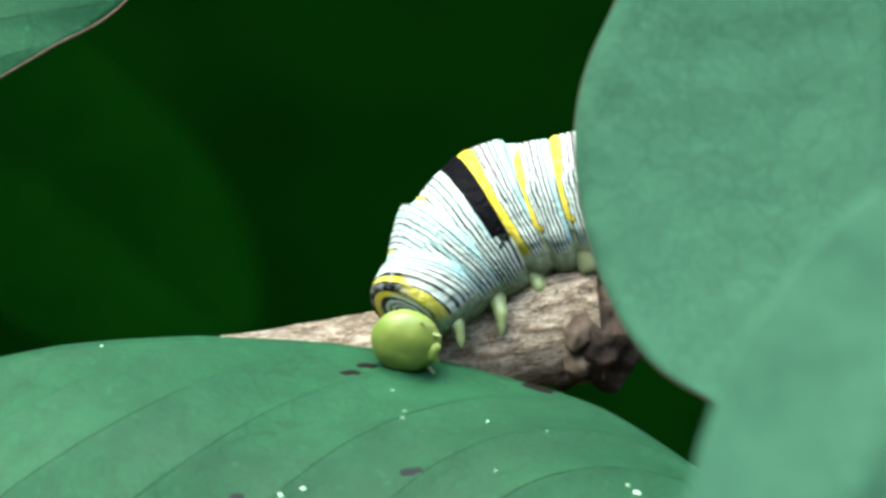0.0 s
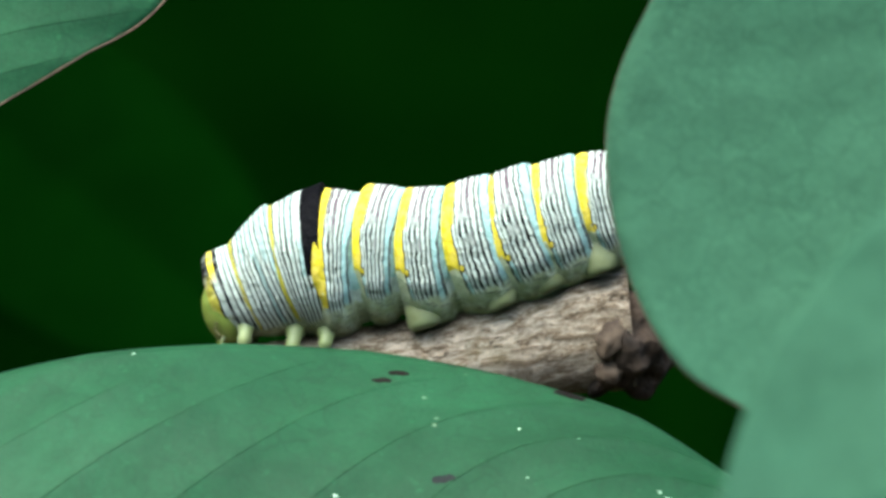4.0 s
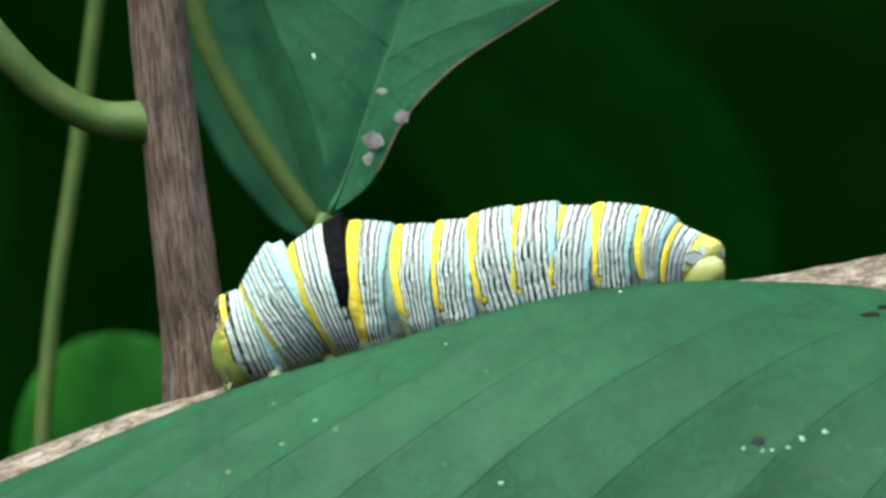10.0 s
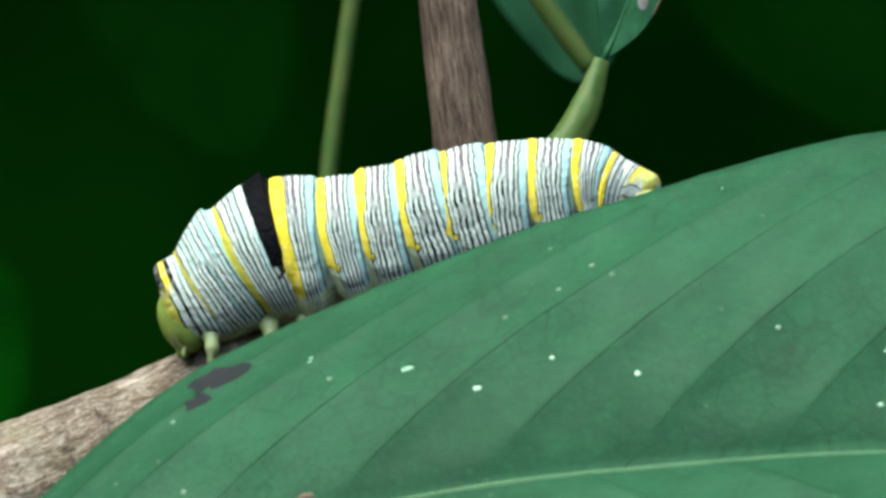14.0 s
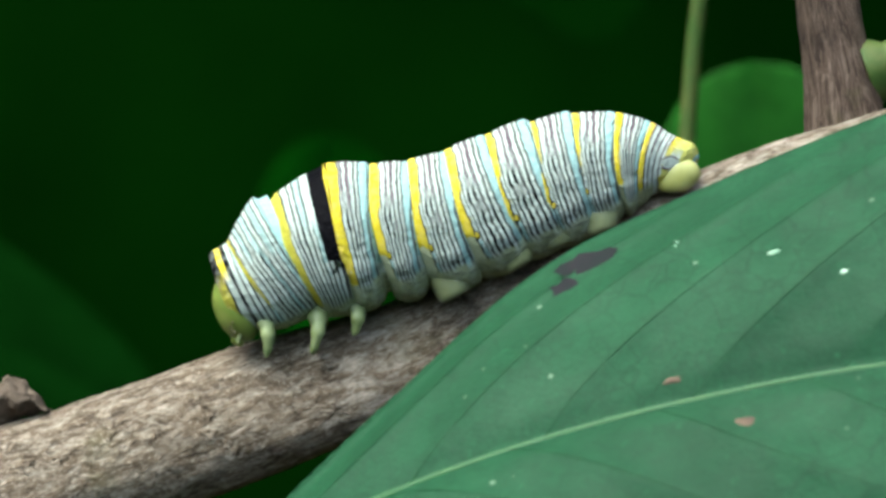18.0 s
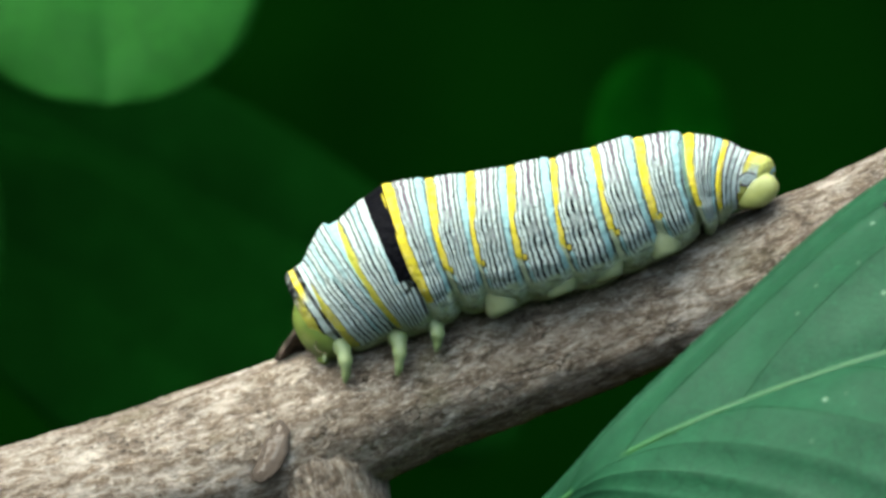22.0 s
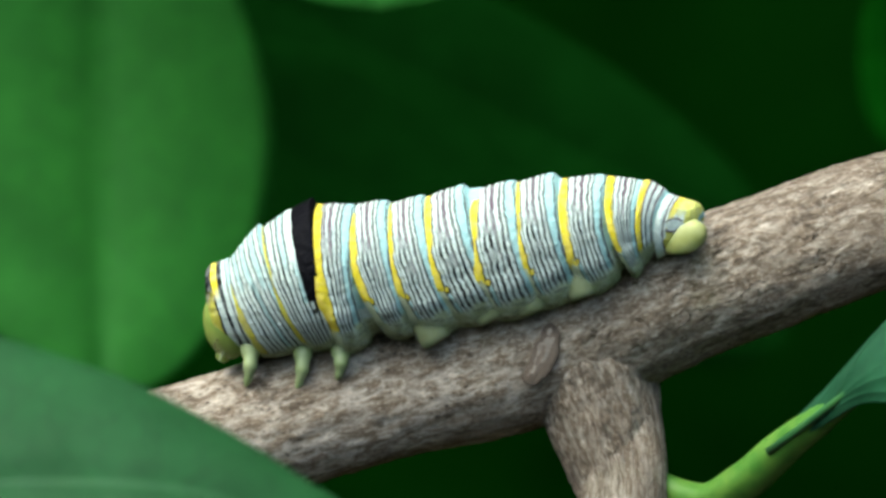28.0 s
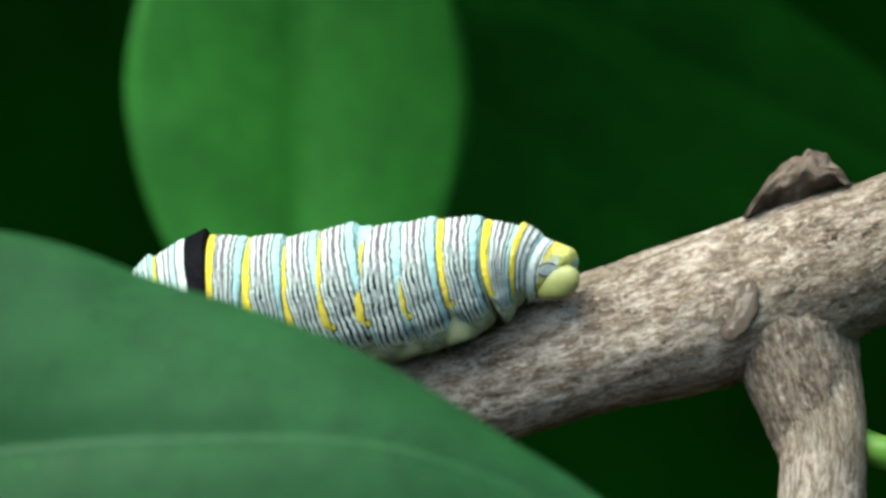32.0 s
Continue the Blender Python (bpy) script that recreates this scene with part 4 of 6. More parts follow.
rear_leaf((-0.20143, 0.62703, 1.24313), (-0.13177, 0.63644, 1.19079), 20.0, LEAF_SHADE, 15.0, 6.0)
link("stem", tube([(0.42, 0.8, 0.0), (0.43, 0.8, 0.6), (0.42, 0.78, 1.2), (0.4, 0.8, 1.7)], [9, 8, 6, 4], 60, 16, 0.3), BARK_STEM, rear).matrix_parent_inverse = rear_inverse

# ---- the caterpillar ----
caterpillar = new("caterpillar")
tagged(caterpillar, "zebra-striped caterpillar, white, blue, black and yellow, crawling along the twig", "caterpillar")
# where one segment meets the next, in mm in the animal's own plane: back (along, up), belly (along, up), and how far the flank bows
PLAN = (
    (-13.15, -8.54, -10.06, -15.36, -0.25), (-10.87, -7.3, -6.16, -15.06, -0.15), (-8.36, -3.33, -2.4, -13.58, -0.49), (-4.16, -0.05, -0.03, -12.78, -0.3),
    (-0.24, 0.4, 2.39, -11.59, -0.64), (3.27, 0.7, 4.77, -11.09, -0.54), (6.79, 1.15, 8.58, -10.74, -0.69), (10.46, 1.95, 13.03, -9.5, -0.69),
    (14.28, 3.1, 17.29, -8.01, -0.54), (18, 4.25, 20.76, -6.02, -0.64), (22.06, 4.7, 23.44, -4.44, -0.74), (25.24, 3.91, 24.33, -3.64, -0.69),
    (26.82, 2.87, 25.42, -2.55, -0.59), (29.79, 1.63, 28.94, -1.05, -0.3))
SKINS = (SKIN_COLLAR, SKIN_THORAX, SKIN_BAND, SKIN_FIRST) + (SKIN_ABDOMEN,) * 7 + (SKIN_REAR, SKIN_TAIL)
KINDS = ("collar_segment",) + ("thorax_segment",) * 3 + ("abdomen_segment",) * 8 + ("tail_segment",)
# raised pale stripes of a segment: (place along it, half width)
RIDGES = {
    0: ((0.10, 0.06), (0.34, 0.08), (0.60, 0.08), (0.84, 0.07)),
    1: ((0.05, 0.05), (0.22, 0.06), (0.42, 0.07), (0.62, 0.06), (0.82, 0.07)),
    2: ((0.04, 0.04), (0.18, 0.06), (0.33, 0.05), (0.50, 0.07)),
    3: ((0.13, 0.11), (0.37, 0.05), (0.54, 0.06), (0.72, 0.06), (0.88, 0.06)),
}
RIDGES_ABDOMEN = ((0.09, 0.08), (0.28, 0.06), (0.44, 0.045), (0.605, 0.05), (0.71, 0.04), (0.87, 0.08))


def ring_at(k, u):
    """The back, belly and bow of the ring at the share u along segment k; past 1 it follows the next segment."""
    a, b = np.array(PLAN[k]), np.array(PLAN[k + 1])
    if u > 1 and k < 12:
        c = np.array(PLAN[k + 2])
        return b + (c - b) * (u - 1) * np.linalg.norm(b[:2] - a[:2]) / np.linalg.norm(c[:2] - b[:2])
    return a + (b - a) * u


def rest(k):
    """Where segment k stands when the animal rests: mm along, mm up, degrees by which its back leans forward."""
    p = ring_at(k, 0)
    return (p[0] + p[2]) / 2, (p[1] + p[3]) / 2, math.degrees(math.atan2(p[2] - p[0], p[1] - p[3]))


def in_segment(k, x, y, z):
    """A place of the resting animal (mm) in the space of segment k (metres)."""
    cx, cz, a = rest(k)
    c, s = math.cos(radians(a)), math.sin(radians(a))
    return ((x - cx) * c + (z - cz) * s) * MM, y * MM, ((z - cz) * c - (x - cx) * s) * MM


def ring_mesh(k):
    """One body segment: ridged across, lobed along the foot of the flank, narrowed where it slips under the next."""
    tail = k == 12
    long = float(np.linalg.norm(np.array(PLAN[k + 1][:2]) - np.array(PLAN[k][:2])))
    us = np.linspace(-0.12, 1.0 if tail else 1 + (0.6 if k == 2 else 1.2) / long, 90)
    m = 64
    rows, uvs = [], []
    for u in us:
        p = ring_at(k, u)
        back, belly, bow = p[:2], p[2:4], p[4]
        mid, half = (back + belly) / 2, (back - belly) / 2
        tall = np.linalg.norm(half)
        rear = np.array((half[1], -half[0])) / tall
        wide = 0.95 * tall
        fit = 1.0
        if tail:
            s = min(max(u, 0.0), 1.0)
            wide = 2.7 * (1 - 0.55 * s)
            if s > 0.66:
                fit = max(1 - ((s - 0.66) / 0.34) ** 2.2, 0.0) ** 0.5 * 0.98 + 0.02
        elif u > 1:
            fit = 1 - 0.075 * min(1.0, (u - 1) * long / 0.3) - 0.05 * (u - 1) * long
        elif u < 0:
            fit = 1 + 0.4 * u
        ridge = 0.0 if tail else sum(math.exp(-((u - c) / w) ** 2) for c, w in RIDGES.get(k, RIDGES_ABDOMEN)) - 0.5
        puff = 0.0 if tail else 0.10 * math.sin(math.pi * min(max(u, 0.0), 1.0))
        row, uv = [], []
        for j in range(m):
            a = 2 * math.pi * j / m
            v = abs(((j / m + 0.5) % 1) - 0.5) * 2
            r = tall * fit
            r += (0.085 * ridge * min(1.0, max(0.0, (0.74 - v) / 0.1)) + puff) * (1 if k < 11 else 0.6)
            r *= 1 + 0.010 * noise.noise(Vector((u * 4 + k * 7.3, math.cos(a) * 1.6, math.sin(a) * 1.6)))
            low = min(max((v - 0.60) / 0.10, 0.0), 1.0)
            low = low * low * (3 - 2 * low)
            lobe = low * (math.exp(-((u - 0.52) / 0.42) ** 4) - 0.45)
            crease = math.exp(-((v - 0.735) / 0.022) ** 2)
            r *= 1 + (0.12 if 2 < k < 11 else 0.03) * lobe * (1 - 0.5 * min(max((v - 0.86) / 0.1, 0.0), 1.0)) - (0.035 if 2 < k < 11 else 0.0) * crease
            q = r / tall
            share = (1 - math.cos(a)) / 2
            flat = mid + half * math.cos(a) * q + rear * bow * math.sin(math.pi * share)
            row.append(in_segment(k, flat[0], wide * q * math.sin(a), flat[1]))
            uv.append((min(max(u, 0.0), 1.0) if tail else max(u, 0.0), v))
        rows.append(row)
        uvs.append(uv)
    return sheet(rows, True, uvs, (True, True))


def leg_mesh(k, root, tip, y):
    """A small jointed true leg with a hooked tip."""
    pts = []
    for s, bend, out in ((0.0, 0.0, -0.6), (0.42, 0.16, 0.25), (0.76, 0.02, 0.1), (1.0, -0.22, -0.15)):
        x, z = (root[i] + (tip[i] - root[i]) * s for i in (0, 1))
        pts.append(in_segment(k, x + bend, y + out * (1 if y > 0 else -1), z))
    return tube(pts, [0.95, 0.9, 0.62, 0.66, 0.42, 0.38, 0.12], 26, 14, 0.05, seed=y)


def proleg_mesh(k, x, z, y):
    """A stubby fleshy leg: a wide folded root, a narrower ankle and a flat gripping sole."""
    s = 1 if y > 0 else -1
    rows = []
    for f, rx, ry in ((0.0, 1.9, 1.5), (0.2, 1.9, 1.5), (0.42, 1.65, 1.35), (0.5, 1.72, 1.4), (0.7, 1.5, 1.25), (0.84, 1.4, 1.1), (0.94, 1.25, 0.95), (0.99, 0.8, 0.6)):
        row = []
        for j in range(24):
            a = 2 * math.pi * j / 24
            w = 1 + 0.08 * noise.noise(Vector((math.cos(a) * 2 + x, math.sin(a) * 2, f * 5 + y)))
            row.append(in_segment(k, x + 0.35 * f + rx * w * math.cos(a), y + 0.25 * s * f + ry * w * math.sin(a), z + 1.3 - 3.3 * f + 0.35 * f * math.cos(a)))
        rows.append(row)
    return sheet(rows, True, None, (True, True))


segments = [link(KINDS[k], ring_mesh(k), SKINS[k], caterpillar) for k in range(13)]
for k, (root, tip) in zip((1, 2, 3), (((-7.94, -13.88), (-7.74, -17.63)), ((-3.39, -13.13), (-3.29, -16.94)), ((-0.18, -12.14), (0.07, -14.96)))):
    for s in (-1, 1):
        link("leg", leg_mesh(k, root, tip, s * 2.0), LEG_SKIN, segments[k], "short pale green leg")
for k, (x, z) in zip((5, 6, 7, 8), ((5.71, -9.91), (11.05, -8.31), (15.51, -6.63), (20.36, -4.69))):
    for s in (-1, 1):
        link("proleg", proleg_mesh(k, x, z, s * 2.0), PROLEG_SKIN, segments[k], "stubby pale proleg")
tagged(segments[2], "segment with a black band edged in white")
tagged(segments[12], "yellow tail segment")


def clasper_mesh(x, z, y):
    """The rounded last leg under the tail plate, flat where it grips."""
    rows = []
    for i in range(19):
        t = math.pi * min(max(i / 18, 0.02), 0.98)
        row = []
        for j in range(28):
            a = 2 * math.pi * j / 28
            px, pz = -1.95 * math.cos(t), 1.6 * math.sin(t) * math.sin(a)
            w = 1 + 0.06 * noise.noise(Vector((px, math.cos(a) * 2, pz + y)))
            row.append(in_segment(12, x + (px + 0.28 * pz) * w, y + 0.95 * math.sin(t) * math.cos(a) * w, z + 0.65 + max(pz, -1.4) * w))
        rows.append(row)
    return sheet(rows, True, None, (True, True))


for s in (-1, 1):
    link("clasper", clasper_mesh(*(27.51, -1.65), s * 1.1), PAD_SKIN, segments[12], "round pale yellow clasper")

def head_mesh():
    """The head capsule: rounded, a little flattened in front, with a shallow seam down the middle."""
    rows = []
    for i in range(33):
        t = math.pi * min(max(i / 32, 0.012), 0.988)
        row = []
        for j in range(48):
            a = 2 * math.pi * j / 48
            v = Vector((-math.cos(t), math.sin(t) * math.cos(a), math.sin(t) * math.sin(a)))
            k = 1 + 0.03 * noise.noise(v * 2.2) - 0.018 * math.exp(-(v.y / 0.10) ** 2) * max(0.0, -v.x)
            p = Vector((v.x * 1.95, v.y * 3.0, v.z * 3.05)) * k
            row.append((p.x * MM, p.y * MM, p.z * MM))
        rows.append(row)
    return sheet(rows, True, None, (True, True))


head = link("head", head_mesh(), HEAD_SKIN, caterpillar, "smooth rounded green head")


for s in (-1, 1):
    for i in range(5):
        link("eye", blob((-0.75 - 0.32 * math.sin(i * 0.9), s * (2.62 - 0.05 * i), -1.1 - 0.3 * i), (0.13, 0.12, 0.13), 6, 8), EYE_DARK, head)
    link("mandible", blob((-0.85, s * 0.62, -2.75), (0.4, 0.45, 0.45), 8, 10, (0, 30, 0)), HEAD_SKIN, head)
    link("antenna", tube([tuple(c * MM for c in q) for q in ((-0.6, s * 1.7, -2.3), (-0.85, s * 1.85, -2.65), (-1.05, s * 1.95, -2.95))], [0.2, 0.16, 0.08], 8, 8), LEG_SKIN, head)
link("lip", blob((-1.05, 0, -2.5), (0.5, 1.0, 0.5), 8, 12), HEAD_SKIN, head)


# ---- what moves ----
BODY_TURN = ((0, 0), (1, 0), (2, -2), (4.5, -6), (8, -6), (10, -4), (13, -2), (15.5, 0), (24.5, 0), (26.5, -6), (32, -6))


def crawl(rows, along, more=(), near=()):
    """Poses in the caterpillar's own plane: seconds, mm along, mm up, degrees of lean; along: its place along the body at rest, by which the turned body swings sideways; more: degrees of turn towards the viewer and near: mm towards him, at the first rows."""
    out = []
    for i, (t, x, z, a) in enumerate(rows):
        turn = float(np.interp(t, *zip(*BODY_TURN)))
        side = max(-2.2, min(2.2, (along - 6) * math.tan(radians(turn))))
        side -= near[i] if i < len(near) else 0
        turn += more[i] if i < len(more) else 0
        out.append((t, pose(x * MM, side * MM, z * MM, 0, -a, 0) @ pose(0, 0, 0, 0, 0, turn)))
    return out


def along_twig(rows):
    """Poses of the whole animal: seconds, its bearing in degrees, its height in mm over the eye."""
    return [(t, pose(-0.3688 * math.sin(radians(b)), 0.3688 * math.cos(radians(b)), EYE[2] + z * MM, 0, 0, b)) for t, b, z in rows]


def motions():
    walk(caterpillar, along_twig((
        (0.0, -10.786, 61.74),
        (0.5, -10.814, 62.00),
        (1.0, -10.832, 62.53),
        (1.5, -10.464, 61.60),
        (2.0, -9.849, 61.08),
        (2.5, -9.432, 60.15),
        (4.5, -8.041, 58.62),
        (5.0, -7.518, 57.95),
        (5.5, -7.030, 57.73),
        (6.0, -6.620, 56.63),
        (6.5, -6.090, 56.35),
        (7.0, -5.604, 55.00),
        (7.5, -4.979, 54.18),
        (8.0, -4.466, 53.25),
        (8.5, -3.868, 52.43),
        (9.0, -3.235, 51.01),
        (9.5, -2.744, 50.26),
        (10.0, -2.149, 49.03),
        (10.5, -1.642, 48.62),
        (11.0, -1.024, 47.19),
        (11.5, -0.383, 46.80),
        (12.0, 0.291, 45.20),
        (12.5, 0.955, 44.03),
        (13.0, 1.651, 42.50),
        (13.5, 2.159, 41.68),
        (14.0, 2.659, 40.41),
        (14.5, 3.214, 40.22),
        (15.0, 3.705, 38.38),
        (15.5, 4.301, 37.57),
        (17.5, 6.449, 32.59),
        (18.0, 6.866, 30.79),
        (18.5, 7.425, 30.19),
        (19.0, 7.904, 28.51),
        (19.5, 8.498, 27.65),
        (20.0, 8.914, 26.18),
        (20.5, 9.313, 25.13),
        (21.0, 9.795, 24.45),
        (21.5, 10.172, 22.84),
        (22.0, 10.650, 22.35),
        (22.5, 10.994, 21.06),
        (23.0, 11.320, 20.22),
        (23.5, 11.647, 19.46),
        (24.0, 11.945, 17.83),
        (24.5, 12.378, 16.72),
        (26.5, 13.955, 13.36),
        (27.0, 14.389, 12.93),
        (27.5, 14.821, 11.80),
        (28.0, 15.291, 11.21),
        (28.5, 15.711, 10.89),
        (29.0, 16.152, 9.90),
        (29.5, 16.681, 9.76),
        (30.0, 17.158, 8.29),
        (30.5, 17.749, 7.55),
        (31.0, 18.215, 6.05),
        (31.5, 18.840, 5.43),
        (32.0, 19.426, 4.05),
    )))
    walk(segments[0], crawl((
        (0, -8.80, -15.53, 64.0), (0.5, -11.70, -13.46, 43.0), (1, -13.44, -11.01, 22.0), (1.5, -14.89, -9.70, 13.0), (2, -14.40, -10.33, 14.0),
        (2.5, -14.25, -9.19, 19.0), (4.5, -13.61, -9.92, 16.0), (5, -13.41, -9.91, 13.0), (5.5, -13.00, -9.82, 22.0), (6, -13.20, -8.98, 15.0),
        (6.5, -13.46, -9.52, 14.0), (7, -13.92, -9.13, 12.0), (7.5, -13.61, -9.23, 19.0), (8, -13.57, -9.42, 23.0), (8.5, -14.01, -9.41, 19.0),
        (9, -14.85, -9.87, 12.0), (9.5, -14.99, -9.53, 16.0), (10, -14.93, -9.28, 14.0), (10.5, -14.27, -9.46, 20.0), (11, -14.16, -9.45, 21.0),
        (11.5, -14.11, -10.07, 15.0), (12, -14.50, -9.96, 10.0), (12.5, -13.78, -10.95, 20.0), (13, -13.39, -11.12, 20.0),
        (13.5, -12.75, -11.60, 26.0), (14, -13.05, -11.50, 24.0), (14.5, -12.71, -11.87, 19.0), (15, -13.27, -11.38, 17.0),
        (15.5, -12.69, -11.37, 17.0), (17.5, -12.62, -11.18, 19.0), (18, -13.16, -10.85, 23.0), (18.5, -12.32, -11.23, 19.0),
        (19, -12.19, -11.09, 31.0), (19.5, -12.01, -11.02, 22.0), (20, -12.49, -11.53, 25.0), (20.5, -12.95, -11.27, 16.0),
        (21, -12.05, -11.86, 20.0), (21.5, -11.91, -11.71, 28.0), (22, -10.84, -11.54, 30.0), (22.5, -11.46, -11.94, 32.0),
        (23, -12.15, -11.59, 28.0), (23.5, -12.09, -11.67, 21.0), (24, -12.57, -11.28, 24.0), (24.5, -12.16, -11.16, 23.0),
        (26.5, -12.82, -9.17, 15.0), (27, -12.32, -8.54, 9.0), (27.5, -12.43, -8.90, 18.0), (28, -12.25, -8.48, 14.0), (28.5, -11.68, -8.90, 17.0),
        (29, -12.47, -8.36, 19.0), (29.5, -12.33, -8.75, 14.0), (30, -12.62, -8.51, 12.0), (30.5, -11.86, -9.10, 15.0), (31, -12.12, -8.33, 19.2),
        (31.5, -12.14, -8.82, 14.0), (32, -12.43, -8.06, 19.0),
    ), rest(0)[0], (25, 12), (6, 2)))
    walk(segments[1], crawl((
        (0, -7.24, -13.23, 51.0), (0.5, -8.28, -12.72, 46.0), (1, -10.35, -11.03, 34.0), (1.5, -11.42, -9.86, 26.0), (2, -10.69, -10.38, 27.0),
        (2.5, -11.24, -9.40, 23.0), (4.5, -10.95, -9.50, 21.0), (5, -10.46, -9.89, 21.0), (5.5, -10.35, -9.68, 28.0), (6, -10.92, -8.82, 20.0),
        (6.5, -10.76, -8.85, 30.0), (7, -11.14, -8.77, 26.0), (7.5, -10.69, -9.00, 31.0), (8, -11.00, -8.70, 31.0), (8.5, -10.86, -8.75, 36.0),
        (9, -11.19, -8.71, 34.0), (9.5, -11.46, -8.61, 35.0), (10, -11.51, -8.57, 33.0), (10.5, -11.30, -9.06, 35.0), (11, -11.35, -8.85, 30.0),
        (11.5, -10.95, -9.43, 32.0), (12, -11.14, -9.43, 29.0), (12.5, -10.76, -10.03, 33.0), (13, -10.39, -10.55, 34.0),
        (13.5, -10.14, -11.00, 37.0), (14, -10.50, -10.88, 34.0), (14.5, -9.82, -11.36, 38.0), (15, -10.53, -10.78, 33.0),
        (15.5, -9.83, -10.89, 34.0), (17.5, -9.96, -10.82, 38.0), (18, -10.70, -10.34, 35.0), (18.5, -9.75, -10.97, 36.0),
        (19, -10.01, -10.67, 37.0), (19.5, -9.65, -10.97, 35.0), (20, -9.91, -11.07, 39.0), (20.5, -10.16, -10.92, 37.0), (21, -9.26, -11.37, 40.0),
        (21.5, -9.60, -11.32, 39.0), (22, -8.81, -11.52, 38.0), (22.5, -9.19, -11.48, 43.0), (23, -9.92, -11.12, 39.0), (23.5, -9.34, -11.45, 40.0),
        (24, -9.86, -11.16, 38.0), (24.5, -9.64, -11.21, 38.0), (26.5, -10.18, -9.47, 29.0), (27, -9.56, -9.20, 25.0), (27.5, -9.80, -9.24, 29.0),
        (28, -9.76, -8.97, 26.0), (28.5, -9.44, -9.16, 28.0), (29, -10.14, -8.58, 26.0), (29.5, -9.95, -8.83, 29.0), (30, -9.99, -8.88, 28.0),
        (30.5, -9.48, -9.14, 31.0), (31, -9.79, -8.54, 26.5), (31.5, -9.76, -8.90, 29.0), (32, -10.10, -8.28, 25.9),
    ), rest(1)[0], (12, 6), (3, 1)))
    walk(segments[2], crawl((
        (0, -4.49, -9.63, 42.0), (0.5, -4.92, -9.40, 38.0), (1, -6.76, -8.65, 27.0), (1.5, -7.19, -7.92, 22.0), (2, -6.76, -8.31, 25.0),
        (2.5, -7.13, -7.69, 20.0), (4.5, -7.52, -7.91, 17.0), (5, -6.69, -8.17, 24.0), (5.5, -6.85, -7.87, 24.0), (6, -7.06, -7.16, 19.0),
        (6.5, -7.12, -6.95, 17.0), (7, -7.07, -7.03, 20.0), (7.5, -6.92, -7.11, 22.0), (8, -6.73, -6.83, 25.0), (8.5, -6.95, -6.70, 24.0),
        (9, -6.86, -6.51, 24.0), (9.5, -7.27, -6.34, 24.0), (10, -7.05, -6.42, 24.0), (10.5, -7.18, -6.63, 26.0), (11, -7.02, -6.71, 24.0),
        (11.5, -6.91, -7.01, 26.0), (12, -6.92, -7.23, 25.0), (12.5, -6.81, -7.78, 28.0), (13, -6.38, -8.07, 30.0), (13.5, -6.38, -8.43, 32.0),
        (14, -6.64, -8.26, 31.0), (14.5, -6.10, -8.64, 33.0), (15, -6.65, -8.31, 30.0), (15.5, -6.12, -8.46, 32.0), (17.5, -6.14, -7.99, 27.0),
        (18, -6.72, -7.81, 24.0), (18.5, -5.97, -8.21, 28.0), (19, -6.37, -8.08, 27.0), (19.5, -5.89, -8.27, 29.0), (20, -6.18, -8.41, 29.0),
        (20.5, -6.11, -8.24, 29.0), (21, -5.52, -8.55, 32.0), (21.5, -5.85, -8.53, 30.0), (22, -5.26, -8.85, 33.0), (22.5, -5.61, -8.76, 31.0),
        (23, -5.94, -8.41, 30.0), (23.5, -5.62, -8.58, 31.0), (24, -6.03, -8.48, 28.0), (24.5, -5.87, -8.48, 29.0), (26.5, -6.66, -7.37, 25.0),
        (27, -6.20, -7.37, 25.0), (27.5, -6.51, -7.43, 25.0), (28, -6.29, -7.11, 24.0), (28.5, -6.20, -7.36, 25.0), (29, -6.63, -6.68, 22.0),
        (29.5, -6.48, -6.83, 22.0), (30, -6.32, -6.82, 23.0), (30.5, -6.08, -7.01, 26.0), (31, -6.29, -6.61, 23.0), (31.5, -6.28, -6.89, 22.0),
        (32, -6.59, -6.39, 21.9),
    ), rest(2)[0], (5,), (1,)))
